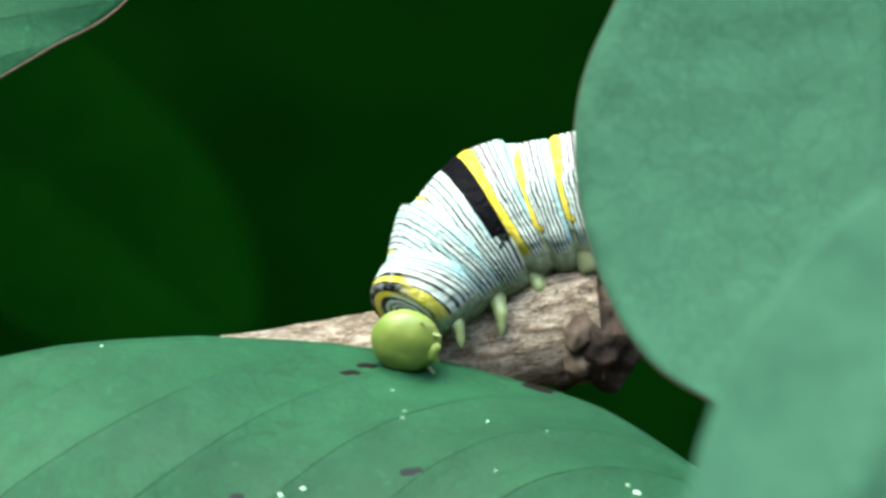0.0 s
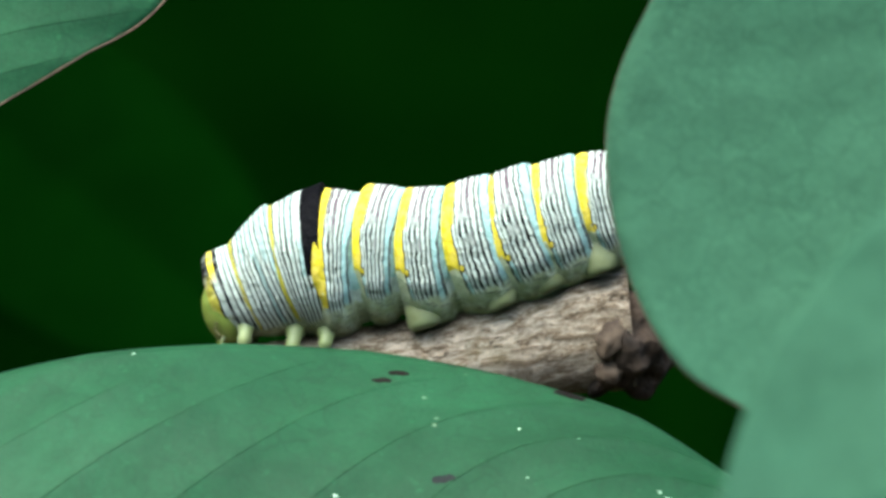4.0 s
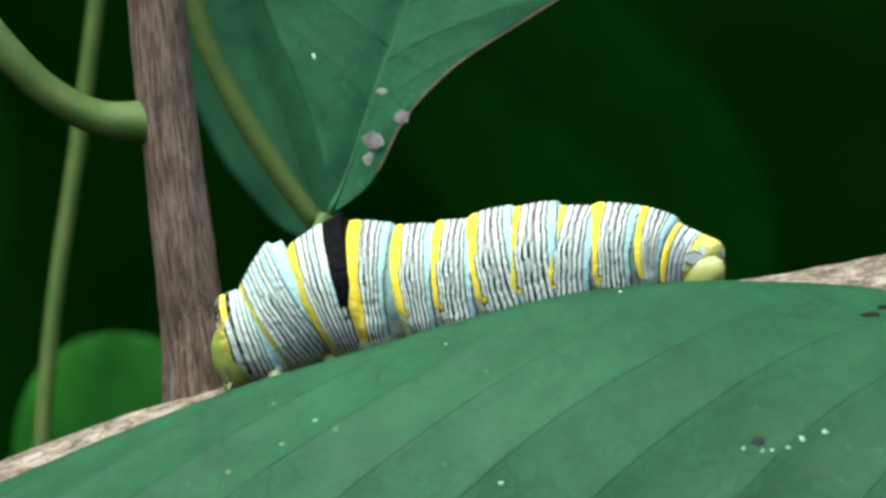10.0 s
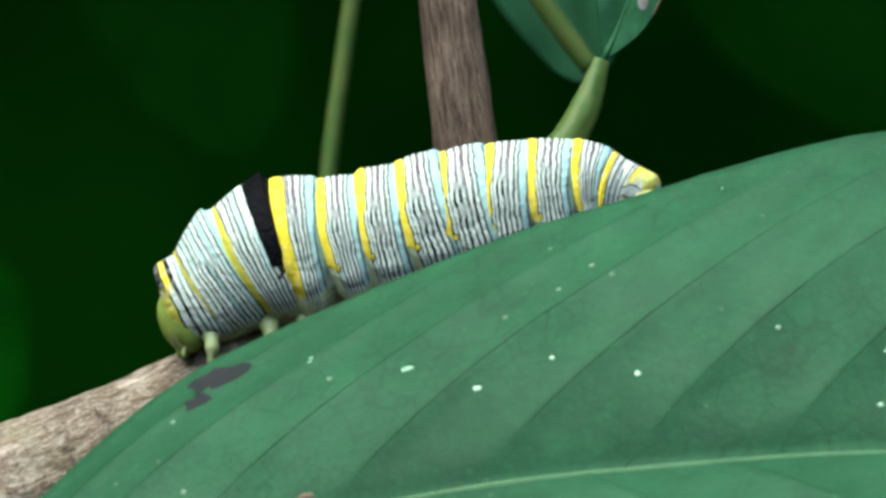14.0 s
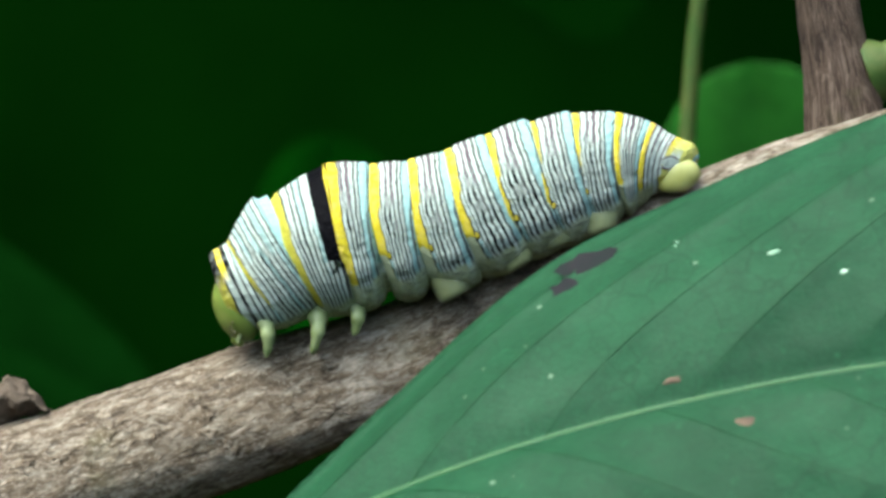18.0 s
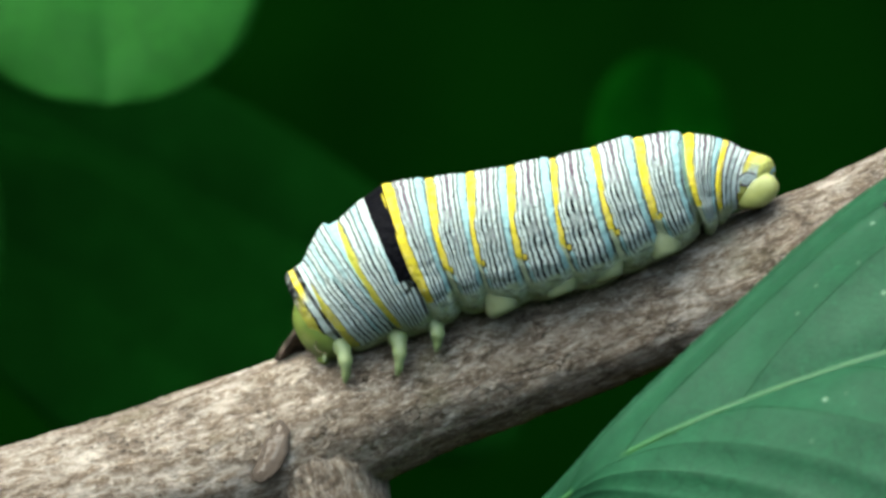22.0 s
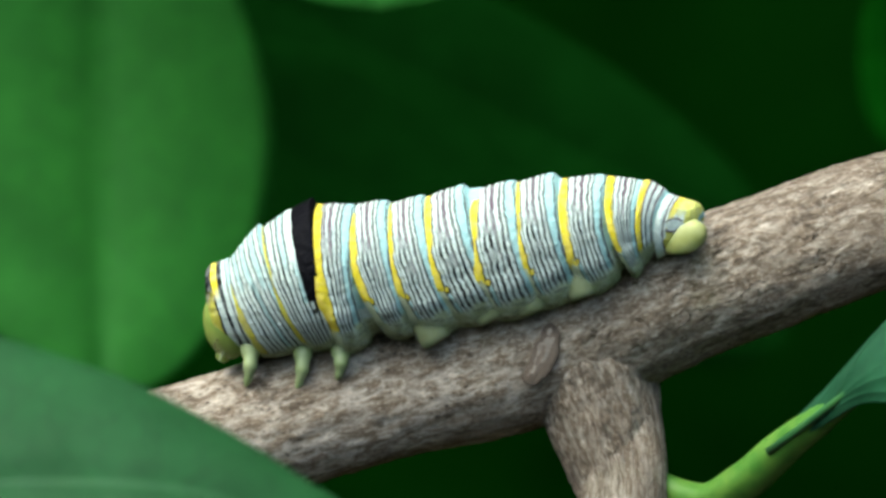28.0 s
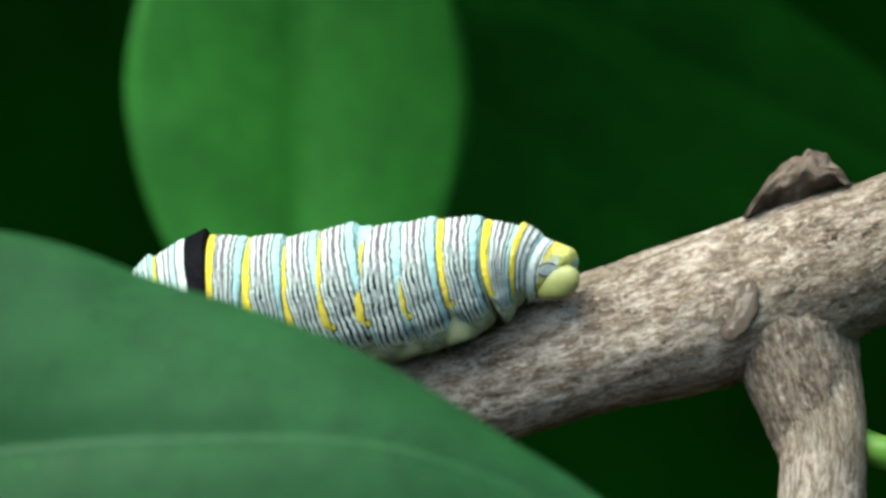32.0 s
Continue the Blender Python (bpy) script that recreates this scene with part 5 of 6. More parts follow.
    walk(segments[3], crawl((
        (0, -1.19, -6.60, 31.0), (0.5, -1.57, -6.83, 26.0), (1, -2.88, -6.87, 15.0), (1.5, -3.45, -6.41, 12.0), (2, -3.13, -6.47, 15.0),
        (2.5, -3.49, -6.06, 10.0), (4.5, -4.30, -7.35, 3.0), (5, -3.64, -7.33, 8.0), (5.5, -3.68, -7.05, 3.0), (6, -4.01, -6.50, 3.0),
        (6.5, -4.04, -6.15, 0.0), (7, -3.84, -6.12, 3.0), (7.5, -3.60, -6.19, 4.0), (8, -3.26, -5.72, 7.0), (8.5, -3.46, -5.58, 5.0),
        (9, -3.33, -5.52, 5.0), (9.5, -3.72, -5.46, 6.0), (10, -3.39, -5.59, 7.0), (10.5, -3.53, -5.52, 9.0), (11, -3.32, -5.66, 7.0),
        (11.5, -3.17, -5.90, 8.0), (12, -3.14, -6.27, 9.0), (12.5, -2.93, -6.57, 10.0), (13, -2.62, -6.82, 14.0), (13.5, -2.74, -6.97, 14.0),
        (14, -2.92, -6.89, 14.0), (14.5, -2.62, -7.00, 16.0), (15, -2.95, -7.01, 13.0), (15.5, -2.70, -6.83, 16.0), (17.5, -3.01, -6.14, 17.0),
        (18, -3.33, -6.19, 13.0), (18.5, -2.84, -6.34, 18.0), (19, -2.99, -6.26, 15.0), (19.5, -2.68, -6.39, 19.0), (20, -2.79, -6.55, 17.0),
        (20.5, -2.64, -6.38, 17.0), (21, -2.28, -6.43, 20.0), (21.5, -2.52, -6.52, 19.0), (22, -2.14, -6.74, 22.0), (22.5, -2.36, -6.80, 19.0),
        (23, -2.47, -6.61, 18.0), (23.5, -2.27, -6.72, 20.0), (24, -2.63, -6.78, 17.0), (24.5, -2.57, -7.04, 20.0), (26.5, -2.93, -6.41, 12.0),
        (27, -2.68, -6.34, 13.0), (27.5, -2.94, -6.32, 12.0), (28, -2.85, -6.16, 12.0), (28.5, -2.92, -6.09, 12.0), (29, -3.19, -5.83, 10.0),
        (29.5, -3.06, -5.75, 9.0), (30, -2.81, -5.74, 11.0), (30.5, -2.61, -5.87, 13.0), (31, -2.87, -5.70, 12.0), (31.5, -2.87, -5.82, 9.0),
        (32, -3.15, -5.55, 9.8),
    ), rest(3)[0]))
    walk(segments[4], crawl((
        (0, 1.97, -6.03, 20.0), (0.5, 1.78, -6.40, 18.0), (1, 0.93, -6.97, 11.0), (1.5, 0.97, -6.54, 11.0), (2, 0.82, -6.68, 9.0),
        (2.5, 0.71, -6.34, 11.0), (4.5, -0.48, -6.23, -2.0), (5, 0.01, -5.89, 5.0), (5.5, -0.34, -6.40, -2.0), (6, -0.34, -5.81, 0.0),
        (6.5, -0.68, -5.68, -7.0), (7, 0.09, -5.42, 1.0), (7.5, 0.05, -5.73, -1.0), (8, 0.62, -5.33, 4.0), (8.5, 0.25, -5.82, 1.0),
        (9, 0.94, -5.41, 8.0), (9.5, -0.10, -5.53, 1.0), (10, 0.89, -5.47, 9.0), (10.5, 0.13, -5.71, 3.0), (11, 0.94, -5.89, 11.0),
        (11.5, 0.52, -6.20, 4.0), (12, 1.15, -6.23, 12.0), (12.5, 0.81, -6.64, 9.0), (13, 1.36, -6.49, 15.0), (13.5, 0.86, -6.70, 10.0),
        (14, 1.04, -6.44, 14.0), (14.5, 0.98, -6.50, 12.0), (15, 0.95, -6.24, 15.0), (15.5, 0.87, -6.23, 12.0), (17.5, 0.57, -5.60, 10.0),
        (18, 0.57, -5.73, 12.0), (18.5, 0.72, -5.65, 12.0), (19, 0.80, -5.84, 10.0), (19.5, 0.90, -5.61, 13.0), (20, 0.75, -5.88, 11.0),
        (20.5, 1.16, -5.58, 16.0), (21, 1.12, -5.63, 13.0), (21.5, 1.13, -5.68, 15.0), (22, 1.17, -5.83, 16.0), (22.5, 1.14, -6.17, 13.0),
        (23, 1.34, -5.80, 17.0), (23.5, 1.38, -6.00, 16.0), (24, 1.36, -6.12, 15.0), (24.5, 1.57, -6.13, 19.0), (26.5, 1.21, -5.96, 17.0),
        (27, 1.18, -5.80, 18.0), (27.5, 0.84, -6.02, 15.0), (28, 0.95, -5.63, 18.0), (28.5, 0.64, -5.87, 13.0), (29, 0.70, -5.47, 15.0),
        (29.5, 0.48, -5.64, 11.0), (30, 0.92, -5.23, 15.0), (30.5, 0.87, -5.51, 13.0), (31, 0.99, -5.24, 17.0), (31.5, 0.68, -5.71, 11.0),
        (32, 0.74, -5.20, 14.5),
    ), rest(4)[0]))
    walk(segments[5], crawl((
        (0, 4.84, -5.18, 12.0), (0.5, 4.67, -5.64, 11.0), (1, 4.21, -6.42, 9.0), (1.5, 4.89, -5.80, 12.0), (2, 4.21, -6.36, 5.0),
        (2.5, 4.48, -5.74, 12.0), (4.5, 3.02, -6.66, 0.0), (5, 3.18, -6.14, 5.0), (5.5, 2.87, -6.93, -2.0), (6, 3.05, -6.16, 5.0),
        (6.5, 2.69, -6.45, -4.0), (7, 3.53, -5.62, 5.0), (7.5, 3.29, -6.17, -5.0), (8, 4.02, -5.44, 4.0), (8.5, 3.33, -6.12, -4.0),
        (9, 4.04, -5.01, 4.0), (9.5, 2.77, -5.73, -5.0), (10, 3.88, -5.00, 3.0), (10.5, 2.91, -5.72, -6.0), (11, 3.97, -5.19, 6.0),
        (11.5, 3.39, -6.09, -4.0), (12, 4.11, -5.51, 8.0), (12.5, 3.67, -6.07, 2.0), (13, 4.07, -5.68, 8.0), (13.5, 3.65, -6.49, 4.0),
        (14, 4.08, -5.54, 9.0), (14.5, 3.83, -5.97, 3.0), (15, 4.07, -5.18, 10.0), (15.5, 3.73, -5.69, 5.0), (17.5, 3.58, -5.29, 6.0),
        (18, 3.94, -5.16, 13.0), (18.5, 3.61, -5.26, 7.0), (19, 3.93, -5.25, 10.0), (19.5, 3.78, -5.07, 8.0), (20, 3.83, -5.42, 7.0),
        (20.5, 4.09, -4.76, 13.0), (21, 3.95, -5.16, 6.0), (21.5, 4.31, -4.96, 15.0), (22, 3.98, -5.28, 9.0), (22.5, 4.11, -5.65, 11.0),
        (23, 4.37, -4.93, 15.0), (23.5, 4.22, -5.24, 10.0), (24, 4.69, -5.26, 15.0), (24.5, 4.92, -5.20, 18.0), (26.5, 4.62, -5.57, 16.0),
        (27, 4.09, -5.49, 13.0), (27.5, 4.01, -5.85, 13.0), (28, 3.88, -5.40, 16.0), (28.5, 3.35, -5.92, 8.0), (29, 3.69, -5.38, 15.0),
        (29.5, 3.32, -5.78, 5.0), (30, 3.76, -4.99, 15.0), (30.5, 3.53, -5.59, 7.0), (31, 3.91, -4.94, 15.0), (31.5, 3.42, -5.70, 6.0),
        (32, 3.74, -5.13, 14.0),
    ), rest(5)[0]))
    walk(segments[6], crawl((
        (0, 8.42, -4.59, 8.5), (0.5, 8.26, -5.08, 8.0), (1, 7.82, -5.92, 7.0), (1.5, 8.47, -5.21, 8.5), (2, 7.83, -5.99, 5.0),
        (2.5, 8.07, -5.16, 8.5), (4.5, 7.26, -6.36, 10.0), (5, 6.80, -5.77, 5.0), (5.5, 7.01, -6.99, 8.0), (6, 6.64, -5.69, 8.0),
        (6.5, 6.67, -6.55, 3.0), (7, 6.89, -5.02, 6.0), (7.5, 7.19, -5.94, 3.0), (8, 7.38, -4.77, 5.0), (8.5, 7.24, -5.92, 2.0),
        (9, 7.34, -4.34, 4.0), (9.5, 6.70, -5.57, 4.0), (10, 7.44, -4.43, 9.0), (10.5, 6.76, -5.79, 3.0), (11, 7.58, -4.46, 10.0),
        (11.5, 7.42, -5.79, 5.0), (12, 7.54, -4.57, 9.0), (12.5, 7.76, -5.41, 10.0), (13, 7.57, -4.97, 9.0), (13.5, 7.62, -5.85, 8.0),
        (14, 7.83, -4.76, 13.0), (14.5, 7.68, -5.47, 6.0), (15, 7.89, -4.33, 14.0), (15.5, 7.53, -4.99, 9.0), (17.5, 7.34, -4.83, 8.0),
        (18, 7.72, -4.21, 19.0), (18.5, 7.15, -4.94, 7.0), (19, 7.98, -4.46, 18.0), (19.5, 7.36, -4.61, 7.0), (20, 7.83, -4.91, 14.0),
        (20.5, 7.53, -4.05, 12.0), (21, 7.66, -4.77, 9.0), (21.5, 8.08, -4.06, 19.0), (22, 7.55, -4.80, 10.0), (22.5, 8.16, -4.84, 17.0),
        (23, 7.82, -4.08, 16.0), (23.5, 7.99, -4.70, 12.0), (24, 8.71, -4.24, 22.0), (24.5, 8.53, -4.04, 19.0), (26.5, 8.79, -4.65, 23.0),
        (27, 7.69, -4.92, 14.0), (27.5, 8.12, -5.21, 21.0), (28, 7.30, -4.83, 16.0), (28.5, 7.20, -5.79, 15.0), (29, 6.95, -4.81, 17.0),
        (29.5, 6.79, -5.50, 12.0), (30, 6.99, -4.35, 16.0), (30.5, 7.13, -5.31, 13.0), (31, 7.07, -4.22, 16.0), (31.5, 7.18, -5.39, 15.0),
        (32, 6.77, -4.71, 14.0),
    ), rest(6)[0]))
    walk(segments[7], crawl((
        (0, 11.95, -4.31, 7.5), (0.5, 11.79, -4.83, 7.0), (1, 11.35, -5.73, 6.0), (1.5, 12.00, -4.93, 7.5), (2, 11.37, -5.93, 4.0),
        (2.5, 11.59, -4.87, 7.5), (4.5, 11.40, -5.49, 16.0), (5, 10.34, -5.70, 4.0), (5.5, 11.13, -6.47, 18.0), (6, 9.99, -5.41, 6.0),
        (6.5, 10.73, -6.38, 13.0), (7, 10.09, -4.83, 3.0), (7.5, 11.03, -5.37, 8.0), (8, 10.51, -4.23, 0.0), (8.5, 11.37, -5.32, 9.0),
        (9, 10.59, -3.93, -1.0), (9.5, 10.98, -4.87, 12.0), (10, 10.65, -3.77, 4.0), (10.5, 10.88, -5.19, 11.0), (11, 10.86, -3.79, 6.0),
        (11.5, 11.74, -5.17, 13.0), (12, 10.92, -4.10, 5.0), (12.5, 11.93, -4.52, 17.0), (13, 11.10, -4.49, 6.0), (13.5, 11.64, -4.91, 16.0),
        (14, 11.24, -3.95, 10.0), (14.5, 11.50, -4.83, 10.0), (15, 11.32, -3.21, 11.0), (15.5, 11.47, -4.27, 12.0), (17.5, 11.31, -3.98, 14.0),
        (18, 11.14, -2.79, 19.0), (18.5, 10.93, -4.31, 12.0), (19, 11.68, -3.24, 23.0), (19.5, 10.90, -3.97, 8.0), (20, 11.80, -3.63, 21.0),
        (20.5, 10.87, -3.03, 11.0), (21, 11.67, -3.78, 16.0), (21.5, 11.46, -2.87, 18.0), (22, 11.30, -4.02, 12.0), (22.5, 11.96, -3.41, 23.0),
        (23, 11.14, -2.97, 14.0), (23.5, 11.71, -3.56, 17.0), (24, 12.47, -2.57, 26.0), (24.5, 11.94, -2.69, 17.0), (26.5, 12.70, -3.40, 26.0),
        (27, 11.58, -4.44, 12.0), (27.5, 12.32, -3.82, 24.0), (28, 10.98, -4.28, 12.0), (28.5, 11.36, -4.98, 18.0), (29, 10.34, -4.26, 13.0),
        (29.5, 10.82, -5.00, 16.0), (30, 10.33, -3.80, 11.0), (30.5, 11.08, -4.51, 20.0), (31, 10.28, -3.67, 12.0), (31.5, 11.20, -4.65, 19.0),
        (32, 9.97, -4.43, 8.0),
    ), rest(7)[0]))
    walk(segments[8], crawl((
        (0, 15.78, -3.72, 6.5), (0.5, 15.63, -4.28, 6.0), (1, 15.19, -5.25, 5.0), (1.5, 15.83, -4.34, 6.5), (2, 15.23, -5.58, 3.0),
        (2.5, 15.42, -4.29, 6.5), (4.5, 15.24, -4.33, 14.0), (5, 14.20, -5.36, 3.0), (5.5, 14.90, -5.39, 13.0), (6, 13.57, -5.27, 1.0),
        (6.5, 14.59, -5.52, 12.0), (7, 13.50, -4.92, -3.0), (7.5, 14.84, -4.60, 5.0), (8, 13.84, -4.07, -3.0), (8.5, 15.02, -4.32, 6.0),
        (9, 14.00, -3.91, -5.0), (9.5, 14.77, -3.84, 10.0), (10, 13.89, -3.55, -4.0), (10.5, 14.70, -4.10, 7.0), (11, 14.26, -3.46, -1.0),
        (11.5, 15.49, -3.89, 10.0), (12, 14.54, -3.74, 1.0), (12.5, 15.46, -3.09, 15.0), (13, 14.64, -3.81, 3.0), (13.5, 15.47, -3.17, 12.0),
        (14, 14.78, -3.11, 3.0), (14.5, 15.48, -3.75, 8.0), (15, 14.88, -2.36, 4.0), (15.5, 15.24, -2.81, 8.0), (17.5, 15.34, -2.72, 18.0),
        (18, 14.53, -1.71, 15.0), (18.5, 15.17, -3.20, 16.0), (19, 14.84, -1.78, 19.0), (19.5, 14.95, -3.16, 13.0), (20, 15.21, -2.14, 21.0),
        (20.5, 14.48, -2.50, 11.0), (21, 15.65, -2.45, 19.0), (21.5, 14.77, -1.72, 14.0), (22, 15.34, -2.83, 17.0), (22.5, 15.43, -1.98, 21.0),
        (23, 14.75, -2.14, 12.0), (23.5, 15.82, -2.15, 18.0), (24, 15.97, -0.89, 23.0), (24.5, 15.55, -1.64, 15.0), (26.5, 16.18, -1.86, 25.0),
        (27, 15.73, -3.17, 19.0), (27.5, 15.96, -2.07, 27.0), (28, 14.71, -3.47, 14.0), (28.5, 15.47, -3.51, 24.0), (29, 13.87, -3.61, 12.0),
        (29.5, 14.68, -3.83, 21.0), (30, 13.65, -3.14, 12.0), (30.5, 14.75, -3.27, 20.0), (31, 13.45, -3.08, 13.0), (31.5, 14.65, -3.31, 24.0),
        (32, 13.39, -3.88, 12.0),
    ), rest(8)[0]))
    walk(segments[9], crawl((
        (0, 20.13, -2.51, 13.5), (0.5, 19.99, -3.10, 13.0), (1, 19.58, -4.15, 12.0), (1.5, 20.19, -3.13, 13.5), (2, 19.65, -4.63, 10.0),
        (2.5, 19.78, -3.08, 13.5), (4.5, 19.01, -2.83, 12.0), (5, 18.62, -4.41, 10.0), (5.5, 18.46, -4.04, 12.0), (6, 17.69, -4.41, 7.0),
        (6.5, 18.27, -4.05, 9.0), (7, 17.50, -4.37, 2.0), (7.5, 18.56, -3.49, 6.0), (8, 17.60, -3.72, -1.0), (8.5, 18.69, -2.92, 6.0),
        (9, 18.10, -3.17, 3.0), (9.5, 18.18, -2.21, 7.0), (10, 17.86, -2.83, 3.0), (10.5, 18.44, -2.66, 9.0), (11, 18.19, -2.62, 2.0),
        (11.5, 19.14, -2.39, 8.0), (12, 18.80, -2.73, 6.0), (12.5, 19.16, -1.41, 12.0), (13, 19.14, -2.80, 10.0), (13.5, 19.42, -1.65, 12.0),
        (14, 18.87, -2.19, 8.0), (14.5, 19.52, -2.46, 10.0), (15, 18.83, -1.45, 6.0), (15.5, 19.28, -1.60, 10.0), (17.5, 18.81, -1.25, 17.0),
        (18, 17.79, -0.49, 11.0), (18.5, 18.95, -1.76, 17.0), (19, 17.98, -0.38, 14.0), (19.5, 18.93, -1.97, 17.0), (20, 18.42, -0.66, 16.0),
        (20.5, 18.33, -1.24, 14.0), (21, 19.15, -0.92, 17.0), (21.5, 18.16, -0.51, 10.0), (22, 19.27, -1.40, 18.0), (22.5, 18.68, -0.50, 15.0),
        (23, 18.48, -0.88, 14.0), (23.5, 19.93, -0.57, 18.0), (24, 19.32, 0.60, 16.0), (24.5, 19.49, -0.08, 18.0), (26.5, 19.57, -0.75, 18.0),
        (27, 19.93, -1.98, 21.0), (27.5, 19.32, -0.79, 21.0), (28, 18.78, -2.59, 15.0), (28.5, 19.10, -2.24, 19.0), (29, 17.52, -2.89, 12.0),
        (29.5, 18.04, -2.73, 17.0), (30, 17.23, -2.51, 12.0), (30.5, 18.12, -2.12, 17.0), (31, 16.90, -2.31, 11.0), (31.5, 17.70, -2.04, 16.0),
        (32, 17.19, -2.83, 14.0),
    ), rest(9)[0]))
    walk(segments[10], crawl((
        (0, 24.43, -1.36, 14.5), (0.5, 24.30, -1.99, 14.0), (1, 23.90, -3.11, 13.0), (1.5, 24.48, -1.98, 14.5), (2, 24.00, -3.75, 11.0),
        (2.5, 24.07, -1.92, 14.5), (4.5, 22.68, -2.26, 5.0), (5, 22.97, -3.52, 11.0), (5.5, 22.07, -3.47, 6.0), (6, 21.96, -3.92, 8.0),
        (6.5, 21.95, -3.70, 5.0), (7, 21.71, -4.16, 6.0), (7.5, 22.17, -3.18, 6.0), (8, 21.73, -3.58, 4.0), (8.5, 22.32, -2.52, 2.0),
        (9, 22.22, -2.74, 6.0), (9.5, 21.60, -1.56, 2.0), (10, 21.84, -2.45, 3.0), (10.5, 21.97, -2.10, 3.0), (11, 22.25, -2.35, 4.0),
        (11.5, 22.60, -1.93, 4.0), (12, 22.90, -2.17, 6.0), (12.5, 22.56, -0.85, 1.0), (13, 23.40, -1.71, 7.0), (13.5, 22.86, -0.72, 6.0),
        (14, 22.88, -1.41, 6.0), (14.5, 23.21, -1.74, 7.0), (15, 22.63, -1.05, 4.0), (15.5, 22.95, -0.88, 8.0), (17.5, 22.39, -0.12, 14.0),
        (18, 21.39, 0.29, 6.0), (18.5, 22.85, -0.55, 16.0), (19, 21.52, 0.39, 6.0), (19.5, 23.02, -0.71, 17.0), (20, 21.94, 0.28, 9.0),
        (20.5, 22.53, -0.30, 12.0), (21, 22.72, 0.11, 11.0), (21.5, 22.05, 0.02, 5.0), (22, 23.29, -0.36, 12.0), (22.5, 22.14, 0.35, 7.0),
        (23, 22.81, -0.03, 10.0), (23.5, 24.26, 0.46, 12.0), (24, 22.84, 1.37, 6.0), (24.5, 23.86, 1.11, 16.0), (26.5, 22.61, 0.05, 7.0),
        (27, 23.93, -0.71, 16.0), (27.5, 22.59, 0.04, 10.0), (28, 22.79, -1.63, 14.0), (28.5, 22.44, -1.37, 13.0), (29, 21.45, -2.32, 11.0),
        (29.5, 21.33, -1.97, 10.0), (30, 21.05, -1.88, 9.0), (30.5, 21.33, -1.37, 10.0), (31, 20.65, -1.66, 11.0), (31.5, 20.86, -1.33, 6.0),
        (32, 21.10, -2.15, 10.0),
    ), rest(10)[0]))
    walk(segments[11], crawl((
        (0, 26.53, -1.37, -2.4), (0.5, 26.40, -2.01, -2.6), (1, 26.01, -3.15, -3.1), (1.5, 26.58, -1.99, -2.4), (2, 26.10, -3.82, -4.1),
        (2.5, 26.18, -1.94, -2.4), (4.5, 24.78, -2.45, -7.1), (5, 25.08, -3.59, -4.1), (5.5, 24.00, -3.87, -11.5), (6, 24.04, -4.12, -6.5),
        (6.5, 23.94, -4.11, -10.7), (7, 23.81, -4.55, -7.9), (7.5, 24.22, -3.67, -10.7), (8, 23.84, -4.22, -10.3), (8.5, 24.34, -3.35, -12.2),
        (9, 24.41, -3.33, -8.6), (9.5, 23.48, -2.30, -14.3), (10, 24.06, -3.01, -10.6), (10.5, 23.97, -2.74, -12.2), (11, 24.45, -2.71, -11.7),
        (11.5, 24.60, -2.33, -17.1), (12, 24.86, -2.83, -8.2), (12.5, 24.55, -1.30, -18.6), (13, 25.61, -2.01, -10.2), (13.5, 24.86, -1.09, -16.1),
        (14, 25.09, -1.73, -10.7), (14.5, 25.21, -2.09, -15.6), (15, 24.82, -1.41, -11.7), (15.5, 24.96, -1.21, -15.1), (17.5, 24.60, 0.25, -0.0),
        (18, 23.50, 0.25, -8.2), (18.5, 25.08, 0.03, 1.4), (19, 23.54, 0.20, -10.3), (19.5, 25.28, -0.23, 1.4), (20, 23.97, 0.28, -9.8),
        (20.5, 24.86, -0.05, -2.7), (21, 24.83, 0.15, -5.7), (21.5, 24.11, -0.20, -10.2), (22, 25.49, -0.20, -2.1), (22.5, 24.08, 0.28, -12.4),
        (23, 25.07, 0.06, -4.8), (23.5, 26.51, 0.69, -2.7), (24, 24.59, 1.30, -13.0), (24.5, 26.12, 1.55, 2.2), (26.5, 24.44, 0.17, -10.7),
        (27, 26.03, -0.14, 0.8), (27.5, 24.49, 0.19, -9.2), (28, 24.90, -1.22, -1.4), (28.5, 24.43, -1.03, -3.5), (29, 23.60, -2.12, -3.7),
        (29.5, 23.34, -1.84, -6.3), (30, 23.15, -1.82, -5.6), (30.5, 23.28, -1.25, -6.0), (31, 22.81, -1.41, -4.5), (31.5, 22.92, -1.39, -10.8),
        (32, 23.21, -1.63, -5.5),
    ), rest(11)[0]))
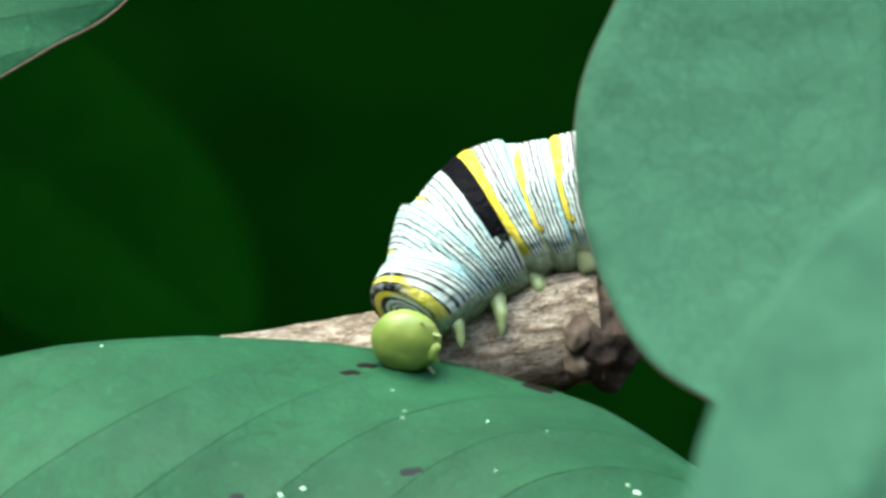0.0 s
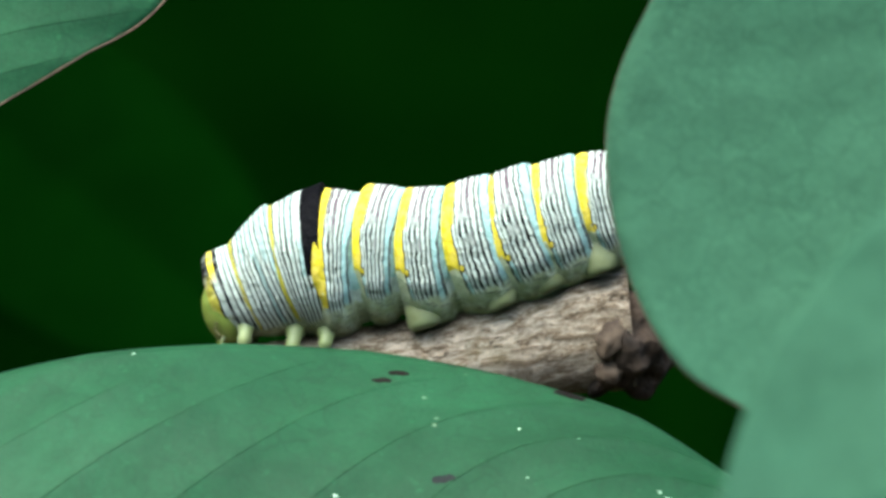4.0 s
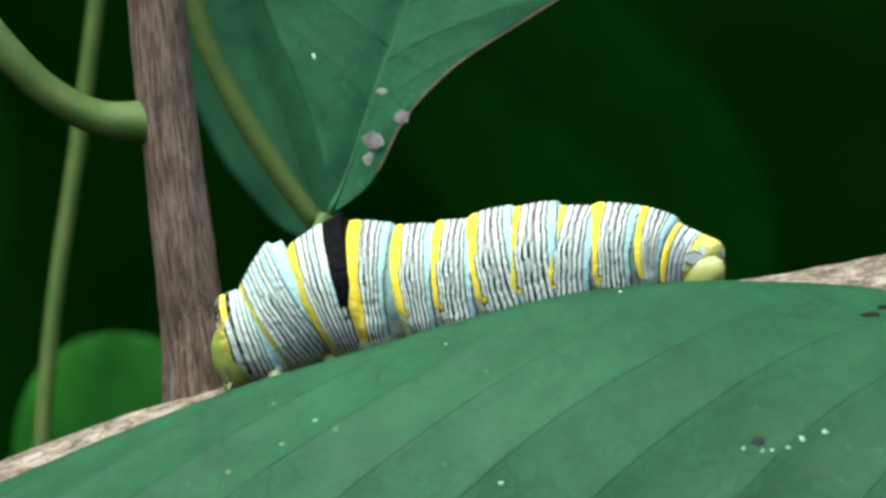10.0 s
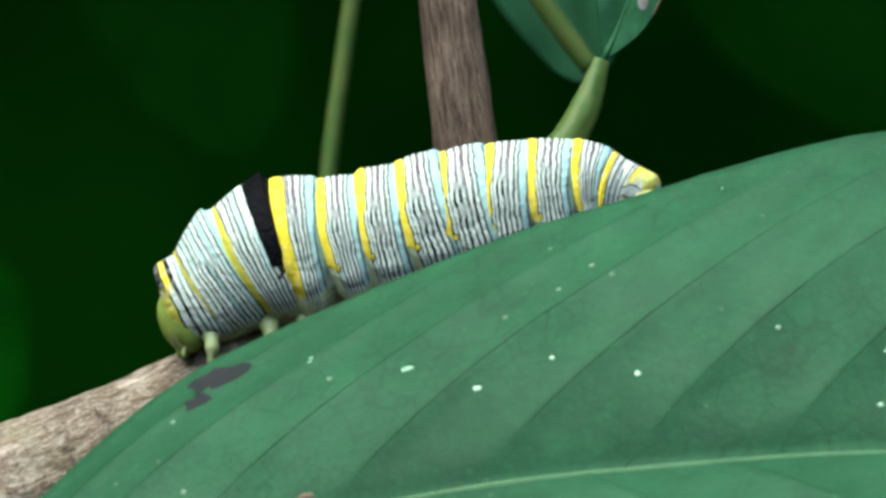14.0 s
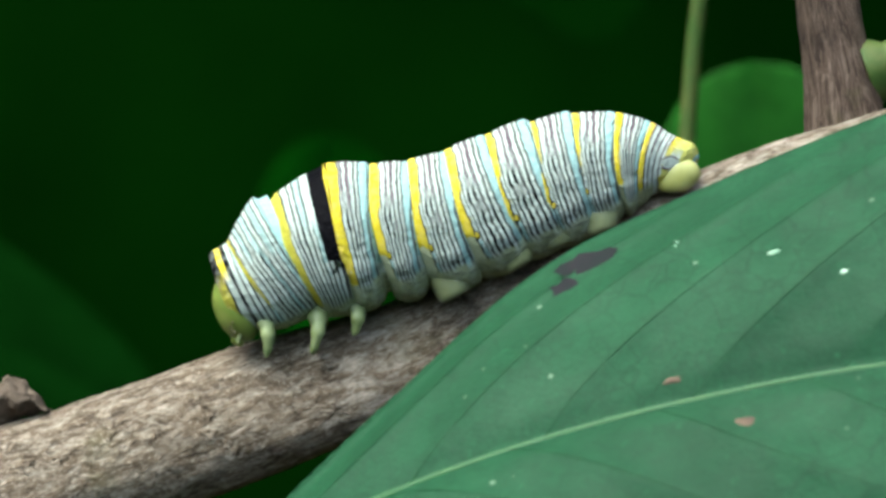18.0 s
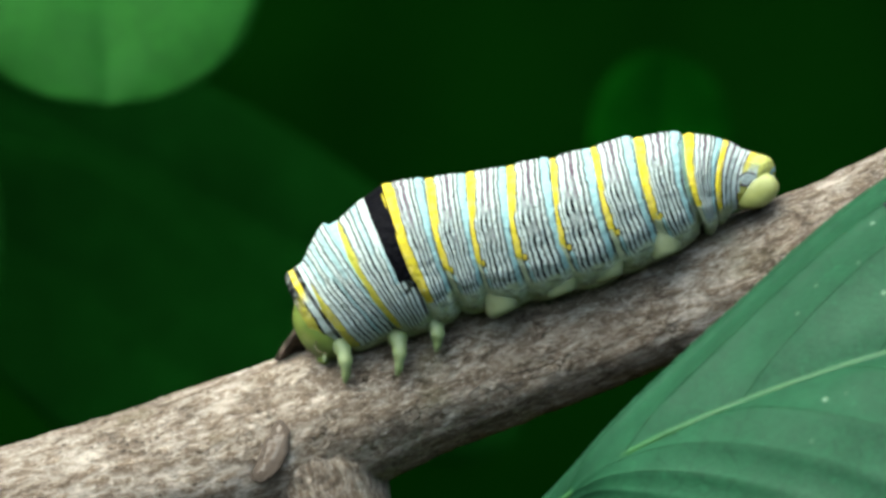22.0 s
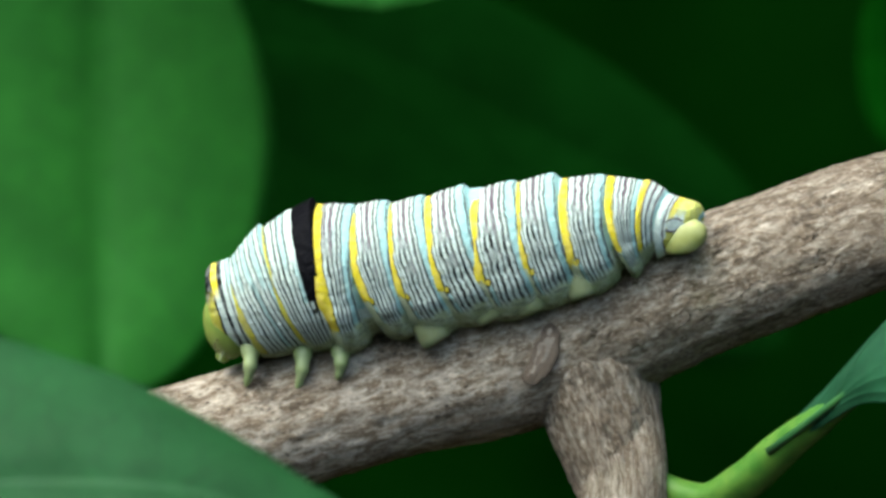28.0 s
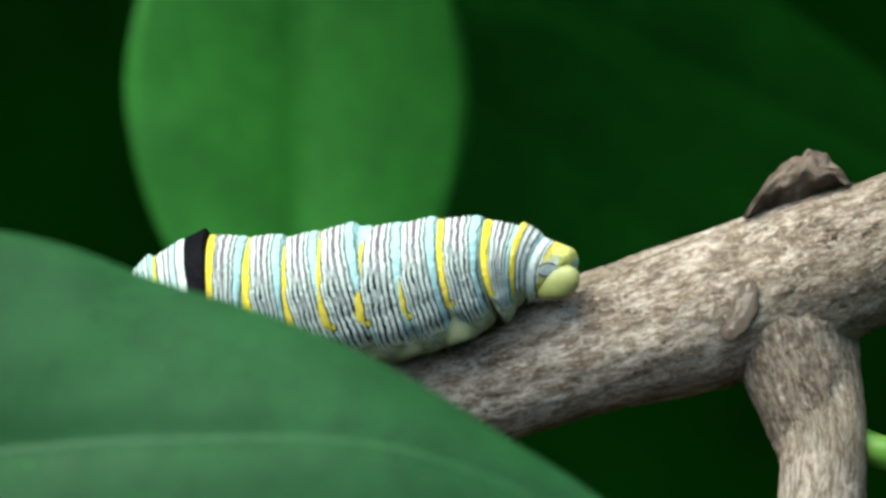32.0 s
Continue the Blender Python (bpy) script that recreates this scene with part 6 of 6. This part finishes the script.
    walk(segments[12], crawl((
        (0, 28.22, -1.55, -9.6), (0.5, 28.09, -2.20, -9.9), (1, 27.69, -3.36, -10.4), (1.5, 28.27, -2.17, -9.6), (2, 27.78, -4.06, -11.4),
        (2.5, 27.86, -2.12, -9.6), (4.5, 26.44, -2.77, -14.4), (5, 26.76, -3.83, -11.4), (5.5, 25.46, -4.25, -21.2), (6, 25.72, -4.25, -13.2),
        (6.5, 25.54, -4.36, -18.5), (7, 25.47, -4.63, -14.0), (7.5, 25.73, -3.88, -19.6), (8, 25.34, -4.21, -16.8), (8.5, 25.77, -3.28, -18.6),
        (9, 25.72, -3.04, -15.4), (9.5, 24.61, -2.05, -22.8), (10, 25.38, -2.73, -16.4), (10.5, 25.27, -2.57, -19.6), (11, 25.80, -2.63, -19.5),
        (11.5, 25.70, -2.51, -30.4), (12, 26.34, -2.77, -14.5), (12.5, 25.64, -1.51, -31.9), (13, 26.96, -1.89, -18.0), (13.5, 25.96, -1.24, -29.4),
        (14, 26.44, -1.62, -18.5), (14.5, 26.31, -2.23, -28.9), (15, 26.18, -1.32, -19.5), (15.5, 26.06, -1.35, -28.4), (17.5, 25.99, 0.47, -6.2),
        (18, 24.85, 0.31, -14.5), (18.5, 26.50, 0.23, -5.4), (19, 24.80, 0.18, -18.7), (19.5, 26.61, -0.01, -6.4), (20, 25.13, 0.23, -20.8),
        (20.5, 26.25, 0.08, -9.6), (21, 26.08, 0.22, -14.5), (21.5, 25.38, -0.17, -17.6), (22, 26.87, -0.01, -8.3), (22.5, 25.19, 0.20, -24.0),
        (23, 26.45, 0.14, -11.7), (23.5, 27.91, 0.81, -9.6), (24, 25.65, 1.29, -24.2), (24.5, 27.59, 1.78, -3.7), (26.5, 26.01, -0.37, -20.5),
        (27, 27.99, -0.40, -6.5), (27.5, 26.00, -0.35, -20.5), (28, 26.76, -1.52, -8.9), (28.5, 26.21, -1.41, -12.1), (29, 25.47, -2.46, -10.6),
        (29.5, 25.14, -2.33, -14.8), (30, 25.00, -2.21, -12.3), (30.5, 25.06, -1.69, -14.1), (31, 24.63, -1.80, -12.2), (31.5, 24.58, -1.96, -19.7),
        (32, 24.99, -2.01, -13.1),
    ), rest(12)[0]))
    walk(head, crawl((
        (0, -9.00, -18.59, 78.0), (0.5, -9.97, -15.97, 56.0), (1, -12.71, -12.58, 22.0), (1.5, -14.41, -11.36, 13.0), (2, -13.89, -11.98, 14.0),
        (2.5, -13.61, -10.79, 19.0), (4.5, -13.05, -11.55, 16.0), (5, -12.94, -11.57, 13.0), (5.5, -12.27, -11.38, 22.0), (6, -12.67, -10.62, 15.0),
        (6.5, -12.96, -11.18, 14.0), (7, -13.48, -10.80, 12.0), (7.5, -12.96, -10.84, 19.0), (8, -12.82, -10.97, 23.0), (8.5, -13.37, -11.01, 19.0),
        (9, -14.40, -11.54, 12.0), (9.5, -14.42, -11.16, 16.0), (10, -14.43, -10.93, 14.0), (10.5, -13.59, -11.05, 20.0), (11, -13.46, -11.03, 21.0),
        (11.5, -13.58, -11.71, 15.0), (12, -14.11, -11.64, 10.0), (12.5, -13.11, -12.54, 20.0), (13, -12.72, -12.71, 20.0),
        (13.5, -11.92, -13.11, 26.0), (14, -12.27, -13.04, 24.0), (14.5, -12.07, -13.48, 19.0), (15, -12.67, -13.00, 17.0),
        (15.5, -12.09, -12.99, 17.0), (17.5, -11.97, -12.79, 19.0), (18, -12.40, -12.40, 23.0), (18.5, -11.67, -12.83, 19.0),
        (19, -11.23, -12.52, 31.0), (19.5, -11.28, -12.59, 22.0), (20, -11.68, -13.06, 25.0), (20.5, -12.39, -12.91, 16.0),
        (21, -11.38, -13.45, 20.0), (21.5, -11.02, -13.19, 28.0), (22, -9.90, -12.99, 30.0), (22.5, -10.47, -13.35, 32.0),
        (23, -11.26, -13.07, 28.0), (23.5, -11.39, -13.25, 21.0), (24, -11.79, -12.82, 24.0), (24.5, -11.40, -12.71, 23.0),
        (26.5, -12.29, -10.81, 15.0), (27, -11.96, -10.23, 9.0), (27.5, -11.81, -10.51, 18.0), (28, -11.74, -10.13, 14.0),
        (28.5, -11.09, -10.53, 17.0), (29, -11.82, -9.97, 19.0), (29.5, -11.82, -10.41, 14.0), (30, -12.18, -10.18, 12.0),
        (30.5, -11.32, -10.75, 15.0), (31, -11.46, -9.93, 19.2), (31.5, -11.63, -10.48, 14.0), (32, -11.79, -9.66, 19.0),
    ), rest(0)[0], (50, 25), (9, 3)))


motions()
